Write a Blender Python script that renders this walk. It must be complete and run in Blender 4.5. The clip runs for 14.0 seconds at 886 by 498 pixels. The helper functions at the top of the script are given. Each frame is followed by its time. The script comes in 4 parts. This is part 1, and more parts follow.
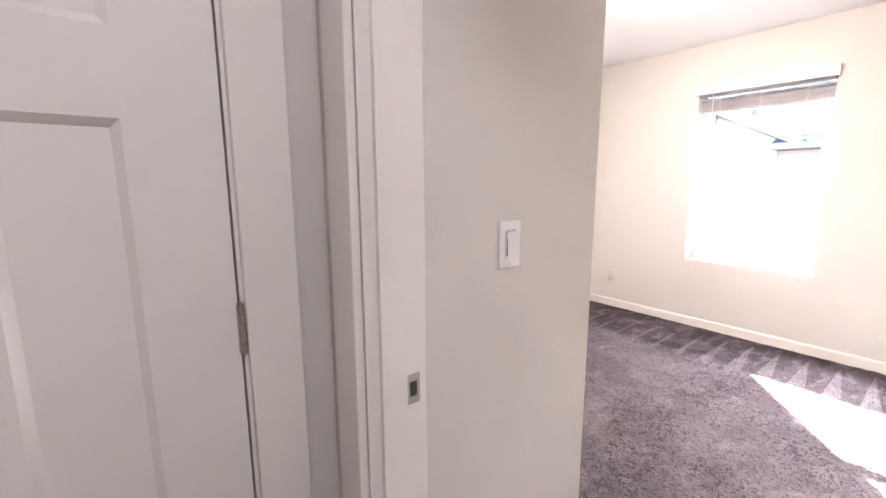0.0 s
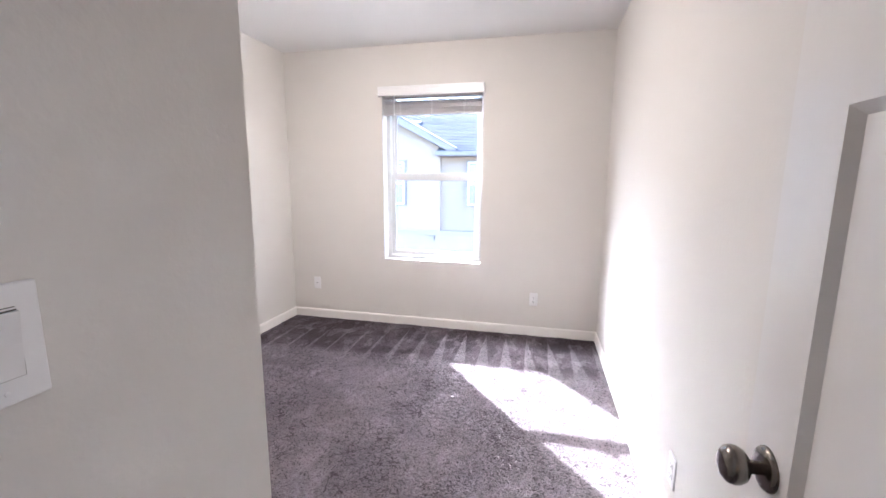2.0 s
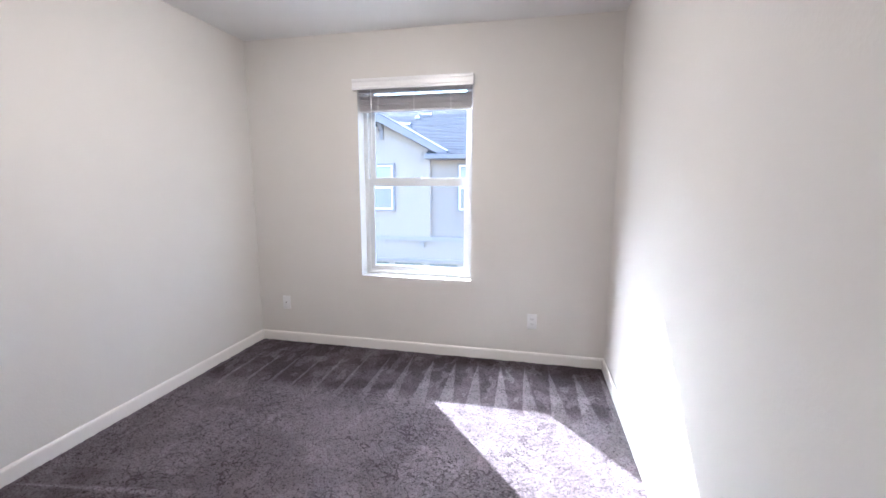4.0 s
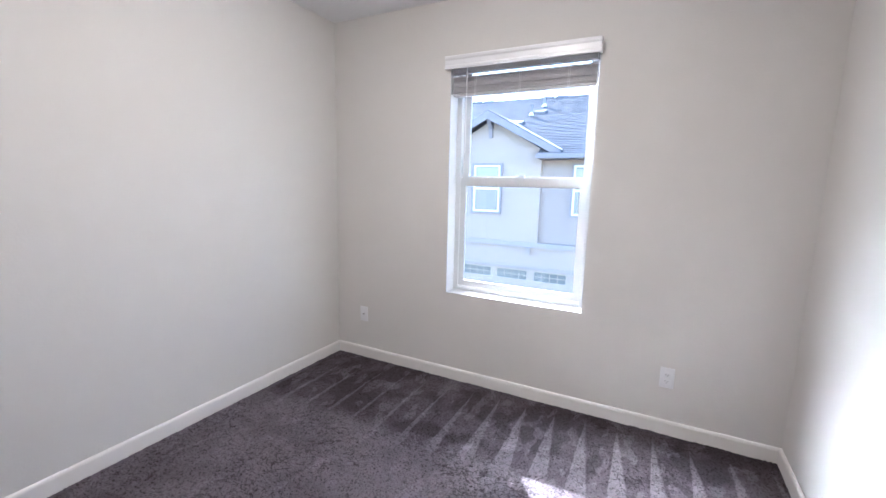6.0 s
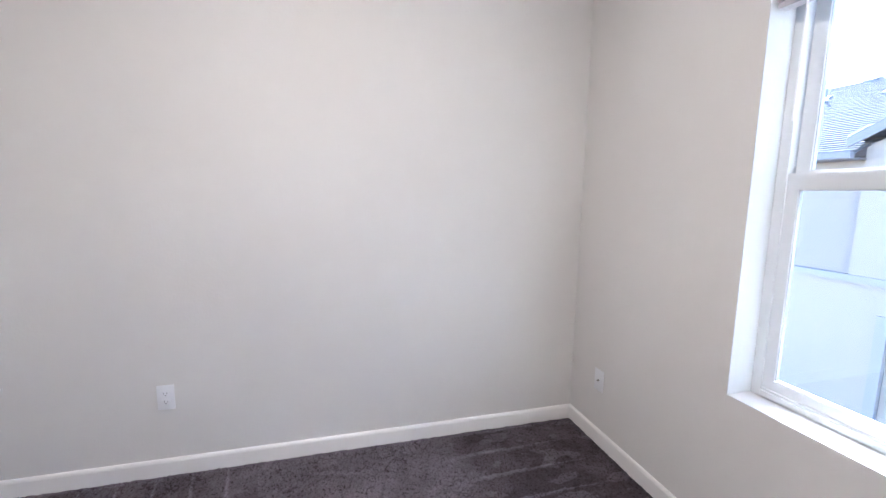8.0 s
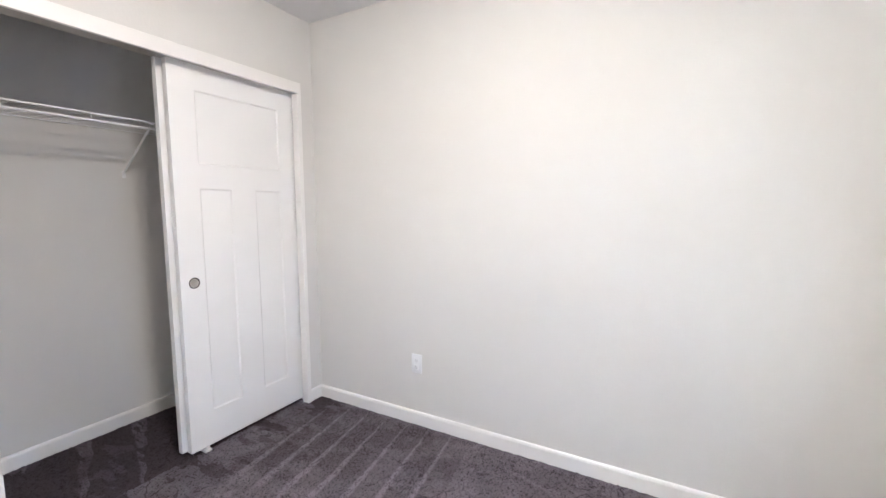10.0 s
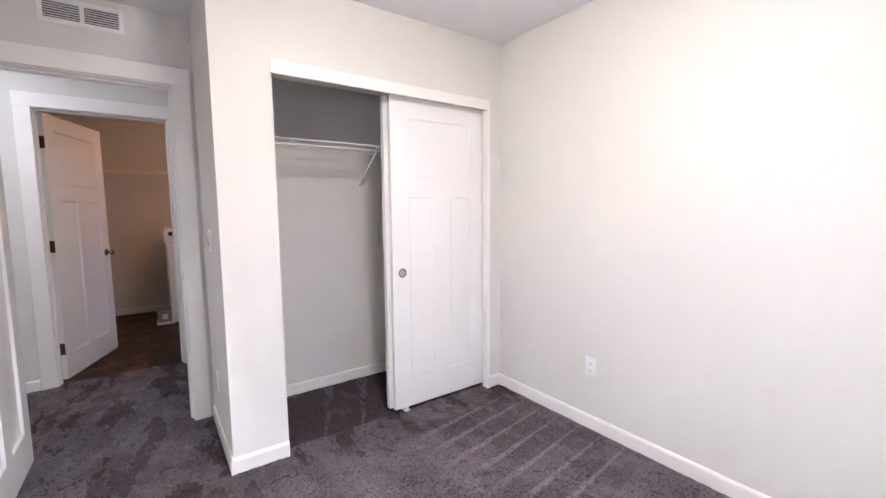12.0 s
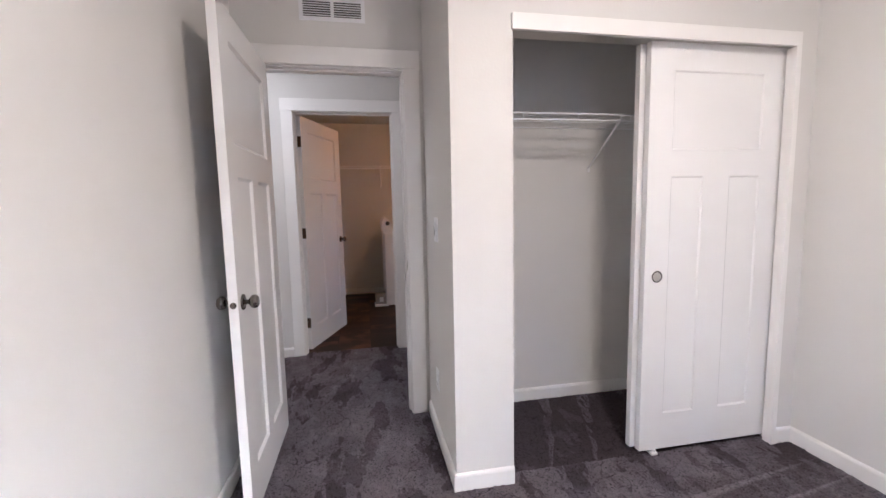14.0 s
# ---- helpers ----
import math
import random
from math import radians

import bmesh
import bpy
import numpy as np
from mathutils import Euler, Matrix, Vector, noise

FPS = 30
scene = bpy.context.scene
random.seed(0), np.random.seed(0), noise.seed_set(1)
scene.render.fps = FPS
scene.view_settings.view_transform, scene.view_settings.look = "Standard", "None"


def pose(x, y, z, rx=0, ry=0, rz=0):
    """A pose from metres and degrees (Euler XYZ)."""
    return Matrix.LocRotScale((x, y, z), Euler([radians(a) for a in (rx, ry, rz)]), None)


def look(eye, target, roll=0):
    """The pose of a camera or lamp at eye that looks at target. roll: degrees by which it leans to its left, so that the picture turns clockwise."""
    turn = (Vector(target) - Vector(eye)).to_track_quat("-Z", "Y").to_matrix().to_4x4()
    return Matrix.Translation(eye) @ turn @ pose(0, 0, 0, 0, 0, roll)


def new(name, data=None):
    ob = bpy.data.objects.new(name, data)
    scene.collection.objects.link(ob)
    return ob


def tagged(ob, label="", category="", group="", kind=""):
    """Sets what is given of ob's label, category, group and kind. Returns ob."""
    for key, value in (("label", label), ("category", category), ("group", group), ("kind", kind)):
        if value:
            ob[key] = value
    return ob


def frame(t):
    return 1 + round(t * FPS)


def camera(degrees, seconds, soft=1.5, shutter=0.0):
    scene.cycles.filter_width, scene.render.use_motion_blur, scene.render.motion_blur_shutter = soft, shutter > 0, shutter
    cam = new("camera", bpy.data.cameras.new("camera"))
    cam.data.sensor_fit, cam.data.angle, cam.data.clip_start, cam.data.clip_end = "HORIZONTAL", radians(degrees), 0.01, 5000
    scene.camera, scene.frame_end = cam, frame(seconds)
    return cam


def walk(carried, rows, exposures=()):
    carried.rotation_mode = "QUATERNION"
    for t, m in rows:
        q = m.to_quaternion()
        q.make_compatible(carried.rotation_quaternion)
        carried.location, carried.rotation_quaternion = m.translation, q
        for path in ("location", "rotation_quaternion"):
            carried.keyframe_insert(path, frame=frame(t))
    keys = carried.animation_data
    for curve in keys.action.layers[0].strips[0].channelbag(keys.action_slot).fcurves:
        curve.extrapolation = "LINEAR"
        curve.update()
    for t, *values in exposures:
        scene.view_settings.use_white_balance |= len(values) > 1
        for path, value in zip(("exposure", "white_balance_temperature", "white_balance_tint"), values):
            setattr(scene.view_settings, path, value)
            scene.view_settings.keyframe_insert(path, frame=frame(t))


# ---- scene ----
# camera and its walk
LENS = 94.1
cam = camera(LENS, 14.0)
PATH = [
    (0, (2.542, -1.163, 1.309), (0.975, 0.038, 0.985), -0.2),
    (0.5, (2.436, -1.138, 1.308), (1.218, 0.414, 0.979), 0.1),
    (1, (2.393, -1.029, 1.291), (1.501, 0.732, 0.968), 0.2),
    (1.5, (2.356, -0.819, 1.306), (1.734, 1.055, 0.982), 0.3),
    (2, (2.319, -0.655, 1.312), (1.866, 1.266, 0.987), 0.4),
    (2.5, (2.256, -0.484, 1.32), (1.893, 1.457, 1.001), 0.4),
    (2.7, (2.247, -0.422, 1.317), (1.9, 1.523, 1.001), 0.4),
    (5, (2.289, -0.03, 1.34), (1.711, 1.86, 1.036), 0.2),
    (5.5, (2.243, 0.139, 1.315), (1.54, 1.986, 1.01), 0.6),
    (6, (2.163, 0.42, 1.324), (1.258, 2.177, 1.014), 1.3),
    (6.5, (2.135, 0.679, 1.301), (0.974, 2.278, 0.995), 1.1),
    (7, (2.118, 0.982, 1.307), (0.652, 2.311, 1.014), 1.0),
    (7.5, (2.047, 1.244, 1.293), (0.314, 2.199, 1.003), 1.0),
    (7.7, (2.015, 1.361, 1.295), (0.197, 2.144, 1.013), 0.9),
    (9.8, (1.982, 2.009, 1.294), (0.184, 1.161, 1.077), 0.0),
    (10, (1.982, 2.061, 1.294), (0.243, 1.095, 1.087), -0.1),
    (10.5, (1.981, 2.166, 1.303), (0.409, 0.947, 1.101), -0.4),
    (11, (2.029, 2.187, 1.291), (0.601, 0.799, 1.107), -0.7),
    (11.5, (2.06, 2.194, 1.295), (0.765, 0.68, 1.114), -0.7),
    (12, (2.07, 2.206, 1.304), (0.919, 0.581, 1.113), -0.6),
    (12.5, (2.119, 2.192, 1.288), (1.1, 0.481, 1.101), -0.6),
    (13, (2.115, 2.136, 1.275), (1.291, 0.325, 1.073), -0.6),
    (13.5, (2.139, 1.932, 1.274), (1.533, 0.038, 1.053), -0.7),
    (14, (2.165, 1.693, 1.274), (1.797, -0.261, 1.061), -1.2),
]
EXPOSURES = [(0, 5.12, 5800, 18), (0.6, 4.82, 5650, 16), (1.5, 4.58, 5450, 14), (2.5, 4.36, 5350, 14), (5, 4.0, 5150, 10), (7.5, 4.08, 5100, 12), (10, 4.56, 5250, 8), (11, 4.66, 5350, 11), (12.5, 4.76, 5350, 14), (14, 4.52, 5400, 14)]
walk(cam, [(t, look(eye, aim, roll)) for t, eye, aim, roll in PATH], EXPOSURES)

# ---------------------------------------------------------------- world, sun
WORLD_STRENGTH = 0.09
SUN_STRENGTH = 2.05
SUN_ELEVATION = 33.3
SUN_WAY = (0.81, -1.0)          # the way the sun's rays run over the ground
# the hall's lamp is an unseen fill light, added for hall and alcove
ROOM_LAMP, HALL_FILL, LAUNDRY_LAMP = 7.6, 1.8, 1.3   # emission of the lamp shades

world = bpy.data.worlds.new("sky")
scene.world = world
world.use_nodes = True
wn, wl = world.node_tree.nodes, world.node_tree.links
sky = wn.new("ShaderNodeTexSky")
sky.sky_type, sky.sun_disc = "NISHITA", False
sky.dust_density, sky.ozone_density = 0.15, 0.6
sky.sun_elevation = radians(SUN_ELEVATION)
sky.sun_rotation = math.atan2(-SUN_WAY[0], -SUN_WAY[1])
wl.new(sky.outputs[0], wn["Background"].inputs[0])
wn["Background"].inputs[1].default_value = WORLD_STRENGTH
sun = new("sun", bpy.data.lights.new("sun", "SUN"))
sun.data.energy, sun.data.angle, sun.data.color = SUN_STRENGTH, radians(0.5), (1, 0.92, 0.81)
run = math.hypot(*SUN_WAY)
sun.matrix_world = look((-10, 12, 12), (-10 + SUN_WAY[0] / run, 12 + SUN_WAY[1] / run, 12 - math.tan(radians(SUN_ELEVATION))))


# ---------------------------------------------------------------- materials
class Nodes:
    """Short hand for a material's nodes."""

    def __init__(self, name):
        self.m = bpy.data.materials.new(name)
        self.m.use_nodes = True
        self.t = self.m.node_tree
        self.b = self.t.nodes["Principled BSDF"]
        self.co = self.t.nodes.new("ShaderNodeTexCoord").outputs["Object"]

    def put(self, socket, value):
        if isinstance(value, bpy.types.NodeSocket):
            self.t.links.new(value, socket)
        else:
            socket.default_value = value

    def math(self, op, a, b=0.0, c=0.0, clamp=False):
        n = self.t.nodes.new("ShaderNodeMath")
        n.operation, n.use_clamp = op, clamp
        for s, v in zip(n.inputs, (a, b, c)):
            self.put(s, v)
        return n.outputs[0]

    def noise(self, scale, detail=2.0, rough=0.5, vector=None, stretch=None):
        n = self.t.nodes.new("ShaderNodeTexNoise")
        v = vector or self.co
        if stretch:
            mp = self.t.nodes.new("ShaderNodeMapping")
            mp.inputs["Scale"].default_value = stretch
            self.t.links.new(v, mp.inputs[0])
            v = mp.outputs[0]
        self.t.links.new(v, n.inputs["Vector"])
        n.inputs["Scale"].default_value, n.inputs["Detail"].default_value, n.inputs["Roughness"].default_value = scale, detail, rough
        return n.outputs["Fac"]

    def xyz(self):
        n = self.t.nodes.new("ShaderNodeSeparateXYZ")
        self.t.links.new(self.co, n.inputs[0])
        return n.outputs

    def mix(self, fac, a, b):
        n = self.t.nodes.new("ShaderNodeMix")
        n.data_type = "RGBA"
        self.put(n.inputs["Factor"], fac)
        for s, v in ((n.inputs[6], a), (n.inputs[7], b)):
            self.put(s, (*v, 1) if isinstance(v, tuple) else v)
        return n.outputs[2]

    def ramp(self, x, lo, hi):
        n = self.t.nodes.new("ShaderNodeMapRange")
        n.interpolation_type = "SMOOTHSTEP"
        self.put(n.inputs[0], x)
        self.put(n.inputs[1], lo)
        self.put(n.inputs[2], hi)
        return n.outputs[0]

    def bump(self, height, strength, distance):
        n = self.t.nodes.new("ShaderNodeBump")
        n.inputs["Strength"].default_value, n.inputs["Distance"].default_value = strength, distance
        self.put(n.inputs["Height"], height)
        self.t.links.new(n.outputs[0], self.b.inputs["Normal"])

    def done(self, color=None, rough=0.5, metal=0.0, **more):
        if color is not None:
            self.put(self.b.inputs["Base Color"], (*color, 1) if isinstance(color, tuple) else color)
        self.put(self.b.inputs["Roughness"], rough)
        self.put(self.b.inputs["Metallic"], metal)
        for key, value in more.items():
            self.put(self.b.inputs[key.replace("_", " ")], value)
        return self.m


def wall_paint(name, base):
    """Eggshell paint over a light orange-peel texture."""
    n = Nodes(name)
    patch = n.noise(1.3, 3)
    color = n.mix(n.math("MULTIPLY", patch, 0.5), base, tuple(c * 0.95 for c in base))
    peel = n.math("ADD", n.ramp(n.noise(80, 2), 0.38, 0.66), n.math("MULTIPLY", n.noise(260, 2), 0.3))
    n.bump(peel, 0.075, 0.002)
    return n.done(color, 0.88, Specular_IOR_Level=0.12)


def trim_paint(name, base, rough=0.32):
    n = Nodes(name)
    color = n.mix(n.noise(3, 3), base, tuple(c * 0.965 for c in base))
    return n.done(color, rough)


def plain(name, base, rough=0.5, metal=0.0, grain=0.06, scale=30.0, **more):
    n = Nodes(name)
    color = n.mix(n.noise(scale, 3), base, tuple(c * (1 - grain) for c in base))
    return n.done(color, rough, metal, **more)


def carpet_material():
    """Cut-pile carpet with the vacuum's strokes: wedges from the north wall, thin stripes from the west wall, scuffs elsewhere."""
    n = Nodes("carpet_pile")
    x, y, z = n.xyz()
    wob = n.math("MULTIPLY", n.math("SUBTRACT", n.noise(2.2, 2), 0.5), 0.16)
    slow = n.math("MULTIPLY", n.math("SUBTRACT", n.noise(7, 2), 0.5), 0.05)
    # wedges that open away from the north wall: thin lines in the west, broad fans in the east
    far = n.math("SUBTRACT", 2.76, y)
    u = n.math("SUBTRACT", n.math("ADD", x, n.math("ADD", n.math("MULTIPLY", wob, 0.11), n.math("MULTIPLY", slow, 0.22))), 0.018)
    saw = n.math("FRACT", n.math("DIVIDE", u, 0.1715))
    east = n.ramp(x, 0.95, 1.7)
    width = n.math("MULTIPLY", n.math("ADD", n.math("MULTIPLY", far, n.math("ADD", n.math("MULTIPLY", east, 0.62), 0.26)), 0.02), n.ramp(far, -0.01, 0.06))
    wedge = n.math("MULTIPLY", n.math("SUBTRACT", 1.0, n.ramp(saw, n.math("SUBTRACT", width, 0.05), n.math("ADD", width, 0.03))), n.ramp(saw, 0.0, 0.03))
    inside = n.math("SUBTRACT", 1.0, n.ramp(n.math("ADD", far, n.math("ADD", wob, slow)), 0.56, 0.72))
    wedge = n.math("MULTIPLY", wedge, inside)
    # light lines off the west wall in the south half, widening as they go
    v = n.math("SUBTRACT", n.math("SUBTRACT", y, n.math("MULTIPLY", x, 0.13)), 0.29)
    v = n.math("ADD", v, n.math("ADD", n.math("MULTIPLY", wob, 0.14), n.math("MULTIPLY", slow, 0.2)))
    saw2 = n.math("FRACT", n.math("DIVIDE", v, 0.1445))
    line = n.math("ADD", n.math("MULTIPLY", x, 0.30), 0.05)
    stripe = n.math("MULTIPLY", n.math("SUBTRACT", 1.0, n.ramp(saw2, n.math("SUBTRACT", line, 0.05), n.math("ADD", line, 0.06))), n.ramp(saw2, 0.0, 0.05))
    zone = n.math("MULTIPLY", n.math("SUBTRACT", 1.0, n.ramp(n.math("ADD", x, wob), 0.62, 1.00)), n.math("MULTIPLY", n.math("LESS_THAN", v, 0.86), n.ramp(y, 0.10, 0.25)))
    zone = n.math("MULTIPLY", zone, n.ramp(x, 0.015, 0.06))
    stripe = n.math("MULTIPLY", stripe, zone)
    # long thin pass marks between the two fields
    w2 = n.math("FRACT", n.math("DIVIDE", n.math("ADD", n.math("ADD", x, n.math("MULTIPLY", y, -0.22)), n.math("MULTIPLY", wob, 0.7)), 0.31))
    passes = n.math("MULTIPLY", n.math("SUBTRACT", 1.0, n.ramp(n.math("ABSOLUTE", n.math("SUBTRACT", w2, 0.5)), 0.01, 0.06)), n.ramp(n.noise(1.9, 2), 0.50, 0.60))
    passes = n.math("MULTIPLY", passes, n.math("MULTIPLY", n.ramp(y, 1.15, 1.3), n.math("SUBTRACT", 1.0, inside)))
    # broad passes, short strokes and foot marks
    n1 = n.noise(2.6, 3, 0.55)
    n2 = n.noise(5.2, 4, 0.62, stretch=(1, 0.40, 1))
    n3 = n.noise(11, 2, 0.5, stretch=(1, 0.45, 1))
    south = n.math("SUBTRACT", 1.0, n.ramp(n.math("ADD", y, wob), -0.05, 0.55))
    field = n.math("MULTIPLY", n.math("SUBTRACT", 1.0, inside), n.math("SUBTRACT", 1.0, south))
    scuff = n.math("MULTIPLY", n.ramp(n1, 0.44, 0.56), 0.20)
    prints = n.math("MULTIPLY", n.ramp(n3, 0.56, 0.60), n.math("ADD", n.math("MULTIPLY", inside, 0.10), 0.13))
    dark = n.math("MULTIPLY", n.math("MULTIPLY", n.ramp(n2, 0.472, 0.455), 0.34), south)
    nap = n.math("ADD", n.math("ADD", n.math("MULTIPLY", wedge, 0.38), n.math("MULTIPLY", stripe, 0.50)), n.math("ADD", scuff, prints))
    nap = n.math("ADD", nap, n.math("ADD", n.math("MULTIPLY", passes, 0.22), n.math("ADD", 0.28, n.math("MULTIPLY", field, 0.20))))
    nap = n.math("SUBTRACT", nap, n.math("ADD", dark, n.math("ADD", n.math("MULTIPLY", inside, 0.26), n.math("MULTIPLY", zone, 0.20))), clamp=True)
    # the closet floor's shade is painted into the pile colour, with a few pale strokes
    closet_shade = n.math("MULTIPLY", n.math("LESS_THAN", n.math("ADD", y, n.math("MULTIPLY", slow, 0.5)), -0.06), n.math("LESS_THAN", x, 1.70))
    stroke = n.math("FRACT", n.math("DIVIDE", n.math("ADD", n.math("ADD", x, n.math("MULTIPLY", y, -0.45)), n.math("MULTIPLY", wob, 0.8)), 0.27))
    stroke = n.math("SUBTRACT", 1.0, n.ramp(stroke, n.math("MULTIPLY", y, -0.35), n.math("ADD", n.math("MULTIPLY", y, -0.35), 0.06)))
    nap = n.math("SUBTRACT", nap, n.math("MULTIPLY", closet_shade, n.math("SUBTRACT", 0.50, n.math("MULTIPLY", stroke, 0.30))), clamp=True)
    fleck = n.noise(420, 2, 0.7)
    tuft = n.noise(105, 3, 0.72)
    clump = n.noise(40, 3, 0.65)
    hue = n.noise(60, 2, 0.6)
    low = n.mix(fleck, (0.036, 0.029, 0.033), (0.128, 0.105, 0.119))
    high = n.mix(fleck, (0.20, 0.172, 0.192), (0.46, 0.405, 0.445))
    color = n.mix(nap, low, high)
    pale = n.mix(n.ramp(hue, 0.42, 0.60), (0.32, 0.255, 0.27), (0.25, 0.25, 0.30))
    color = n.mix(n.math("MULTIPLY", n.ramp(tuft, 0.56, 0.68), n.math("MULTIPLY", n.math("ADD", n.math("MULTIPLY", nap, 0.6), 0.08), n.math("SUBTRACT", 1.0, n.math("MULTIPLY", south, 0.6)))), color, pale)
    # low spots between tufts and clumps: their shade is painted into the colour
    color = n.mix(n.math("MULTIPLY", n.ramp(tuft, 0.50, 0.33), 0.8), color, (0.022, 0.018, 0.021))
    color = n.mix(n.math("MULTIPLY", n.ramp(clump, 0.46, 0.32), 0.32), color, (0.022, 0.018, 0.021))
    # short creases pressed into the pile, shade painted in, thick in the trodden mid-room
    crease = n.math("ABSOLUTE", n.math("SUBTRACT", n.noise(5.5, 2, 0.5), 0.5))
    crease = n.math("MULTIPLY", n.math("SUBTRACT", 1.0, n.ramp(crease, 0.003, 0.010)), n.ramp(n.noise(3.3, 1), 0.52, 0.58))
    worm = n.math("ABSOLUTE", n.math("SUBTRACT", n.noise(17, 2, 0.55, stretch=(0.8, 1.25, 1)), 0.5))
    worm = n.math("MULTIPLY", n.math("SUBTRACT", 1.0, n.ramp(worm, 0.006, 0.030)), n.math("MULTIPLY", n.ramp(n.noise(2.1, 2), 0.42, 0.56), field))
    color = n.mix(n.math("MULTIPLY", n.math("MAXIMUM", crease, n.math("MULTIPLY", worm, 0.85)), 0.62), color, (0.035, 0.028, 0.034))
    lift = n.math("SUBTRACT", n.math("ADD", tuft, n.math("ADD", n.math("MULTIPLY", fleck, 0.6), n.math("MULTIPLY", clump, 1.5))), n.math("MULTIPLY", worm, 0.9))
    n.bump(lift, 1.0, 0.008)
    return n.done(color, 0.95, Specular_IOR_Level=0.12)


def vinyl_material():
    """Dark brown mottled sheet vinyl that imitates stone tiles."""
    n = Nodes("laundry_vinyl")
    x, y, _ = n.xyz()
    big, small = n.noise(5, 4), n.noise(26, 4)
    color = n.mix(n.ramp(big, 0.38, 0.62), (0.007, 0.004, 0.003), (0.13, 0.055, 0.028))
    color = n.mix(n.math("MULTIPLY", small, 0.5), color, (0.03, 0.016, 0.010))
    cell = n.t.nodes.new("ShaderNodeTexWhiteNoise")
    spot = n.t.nodes.new("ShaderNodeCombineXYZ")
    n.put(spot.inputs[0], n.math("FLOOR", n.math("DIVIDE", n.math("ADD", x, 10.05), 0.305)))
    n.put(spot.inputs[1], n.math("FLOOR", n.math("DIVIDE", n.math("ADD", y, 10.05), 0.1525)))
    n.put(cell.inputs[0], spot.outputs[0])
    color = n.mix(n.ramp(cell.outputs["Value"], 0.15, 0.8), color, (0.010, 0.006, 0.005))
    edge = 0.0
    for axis in (x, y):
        f = n.math("FRACT", n.math("DIVIDE", n.math("ADD", axis, 10.05), 0.305))
        edge = n.math("MAXIMUM", edge, n.math("GREATER_THAN", n.math("ABSOLUTE", n.math("SUBTRACT", f, 0.5)), 0.485))
    color = n.mix(edge, color, (0.012, 0.008, 0.006))
    n.bump(n.math("SUBTRACT", small, edge), 0.2, 0.002)
    return n.done(color, 0.5, Specular_IOR_Level=0.3)


def stucco(name, base):
    n = Nodes(name)
    color = n.mix(n.noise(0.8, 4), base, tuple(c * 0.93 for c in base))
    n.bump(n.noise(70, 3), 0.5, 0.01)
    return n.done(color, 0.9)


def shingle_material():
    n = Nodes("roof_shingle")
    info = n.t.nodes.new("ShaderNodeNewGeometry")
    per = info.outputs["Random Per Island"]
    color = n.mix(per, (0.060, 0.063, 0.075), (0.110, 0.114, 0.132))
    color = n.mix(n.math("MULTIPLY", n.noise(90, 2), 0.4), color, (0.09, 0.092, 0.108))
    return n.done(color, 0.95, Specular_IOR_Level=0.1)


def brushed(name, base, rough):
    n = Nodes(name)
    color = n.mix(n.noise(40, 3), base, tuple(c * 0.94 for c in base))
    return n.done(color, n.math("ADD", n.math("MULTIPLY", n.noise(160, 2, stretch=(1, 1, 8)), 0.05), rough - 0.02), 1.0)


def glass_material():
    n = Nodes("window_glass")
    return n.done((0.97, 0.985, 0.98), 0.0, Transmission_Weight=1.0, IOR=1.45)


def lamp_material(name, color, strength):
    n = Nodes(name)
    return n.done((0.8, 0.78, 0.72), 0.4, Emission_Color=(*color, 1), Emission_Strength=strength)


WALL = wall_paint("wall_paint", (0.67, 0.652, 0.622))
CEIL = wall_paint("ceiling_paint", (0.76, 0.755, 0.75))
TRIM = trim_paint("trim_enamel", (0.81, 0.79, 0.762))
DOOR = trim_paint("door_enamel", (0.79, 0.78, 0.765), 0.2)
VINYL = plain("window_vinyl", (0.64, 0.66, 0.67), 0.35, grain=0.03)
# wall paint again, its colour lowered to offset strong daylight in the recess
RETURN_DIMMED = wall_paint("dimmed_return_paint", (0.57, 0.57, 0.565))
PLASTIC = plain("white_plastic", (0.78, 0.78, 0.79), 0.28, grain=0.03)
SLOT = plain("socket_slot", (0.03, 0.03, 0.03), 0.6)
NICKEL = brushed("satin_nickel", (0.21, 0.195, 0.175), 0.2)
HINGE = brushed("hinge_metal", (0.55, 0.52, 0.48), 0.35)
BRONZE = brushed("dark_hinge_metal", (0.11, 0.08, 0.055), 0.35)
WIRE = plain("white_wire_coating", (0.84, 0.84, 0.84), 0.35)
SLAT = plain("blind_slat", (0.50, 0.485, 0.50), 0.42, grain=0.05)
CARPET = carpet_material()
LAUNDRY_FLOOR = vinyl_material()
GLASS = glass_material()
CREAM = stucco("cream_stucco", (0.345, 0.293, 0.264))
TAUPE = stucco("taupe_stucco", (0.30, 0.257, 0.241))
FASCIA = stucco("fascia_paint", (0.225, 0.21, 0.235))
BAND = stucco("band_paint", (0.30, 0.275, 0.275))
SHINGLE = shingle_material()
GARAGE = trim_paint("garage_door_paint", (0.35, 0.302, 0.273), 0.5)
DARKGLASS = plain("far_glass", (0.20, 0.215, 0.22), 0.2, grain=0.3, scale=1.5)
FARBLIND = plain("far_blind", (0.34, 0.35, 0.36), 0.6)
VENTDARK = plain("roof_vent_metal", (0.17, 0.17, 0.19), 0.6)
DUCT = plain("duct_interior", (0.06, 0.055, 0.05), 0.8)
ASPHALT = plain("asphalt", (0.11, 0.11, 0.11), 0.9, grain=0.3, scale=8)
ROOMLIGHT = lamp_material("lit_opal_shade", (1.0, 0.80, 0.61), ROOM_LAMP)
HALLFILL = lamp_material("hall_fill_shade", (1.0, 0.90, 0.81), HALL_FILL)
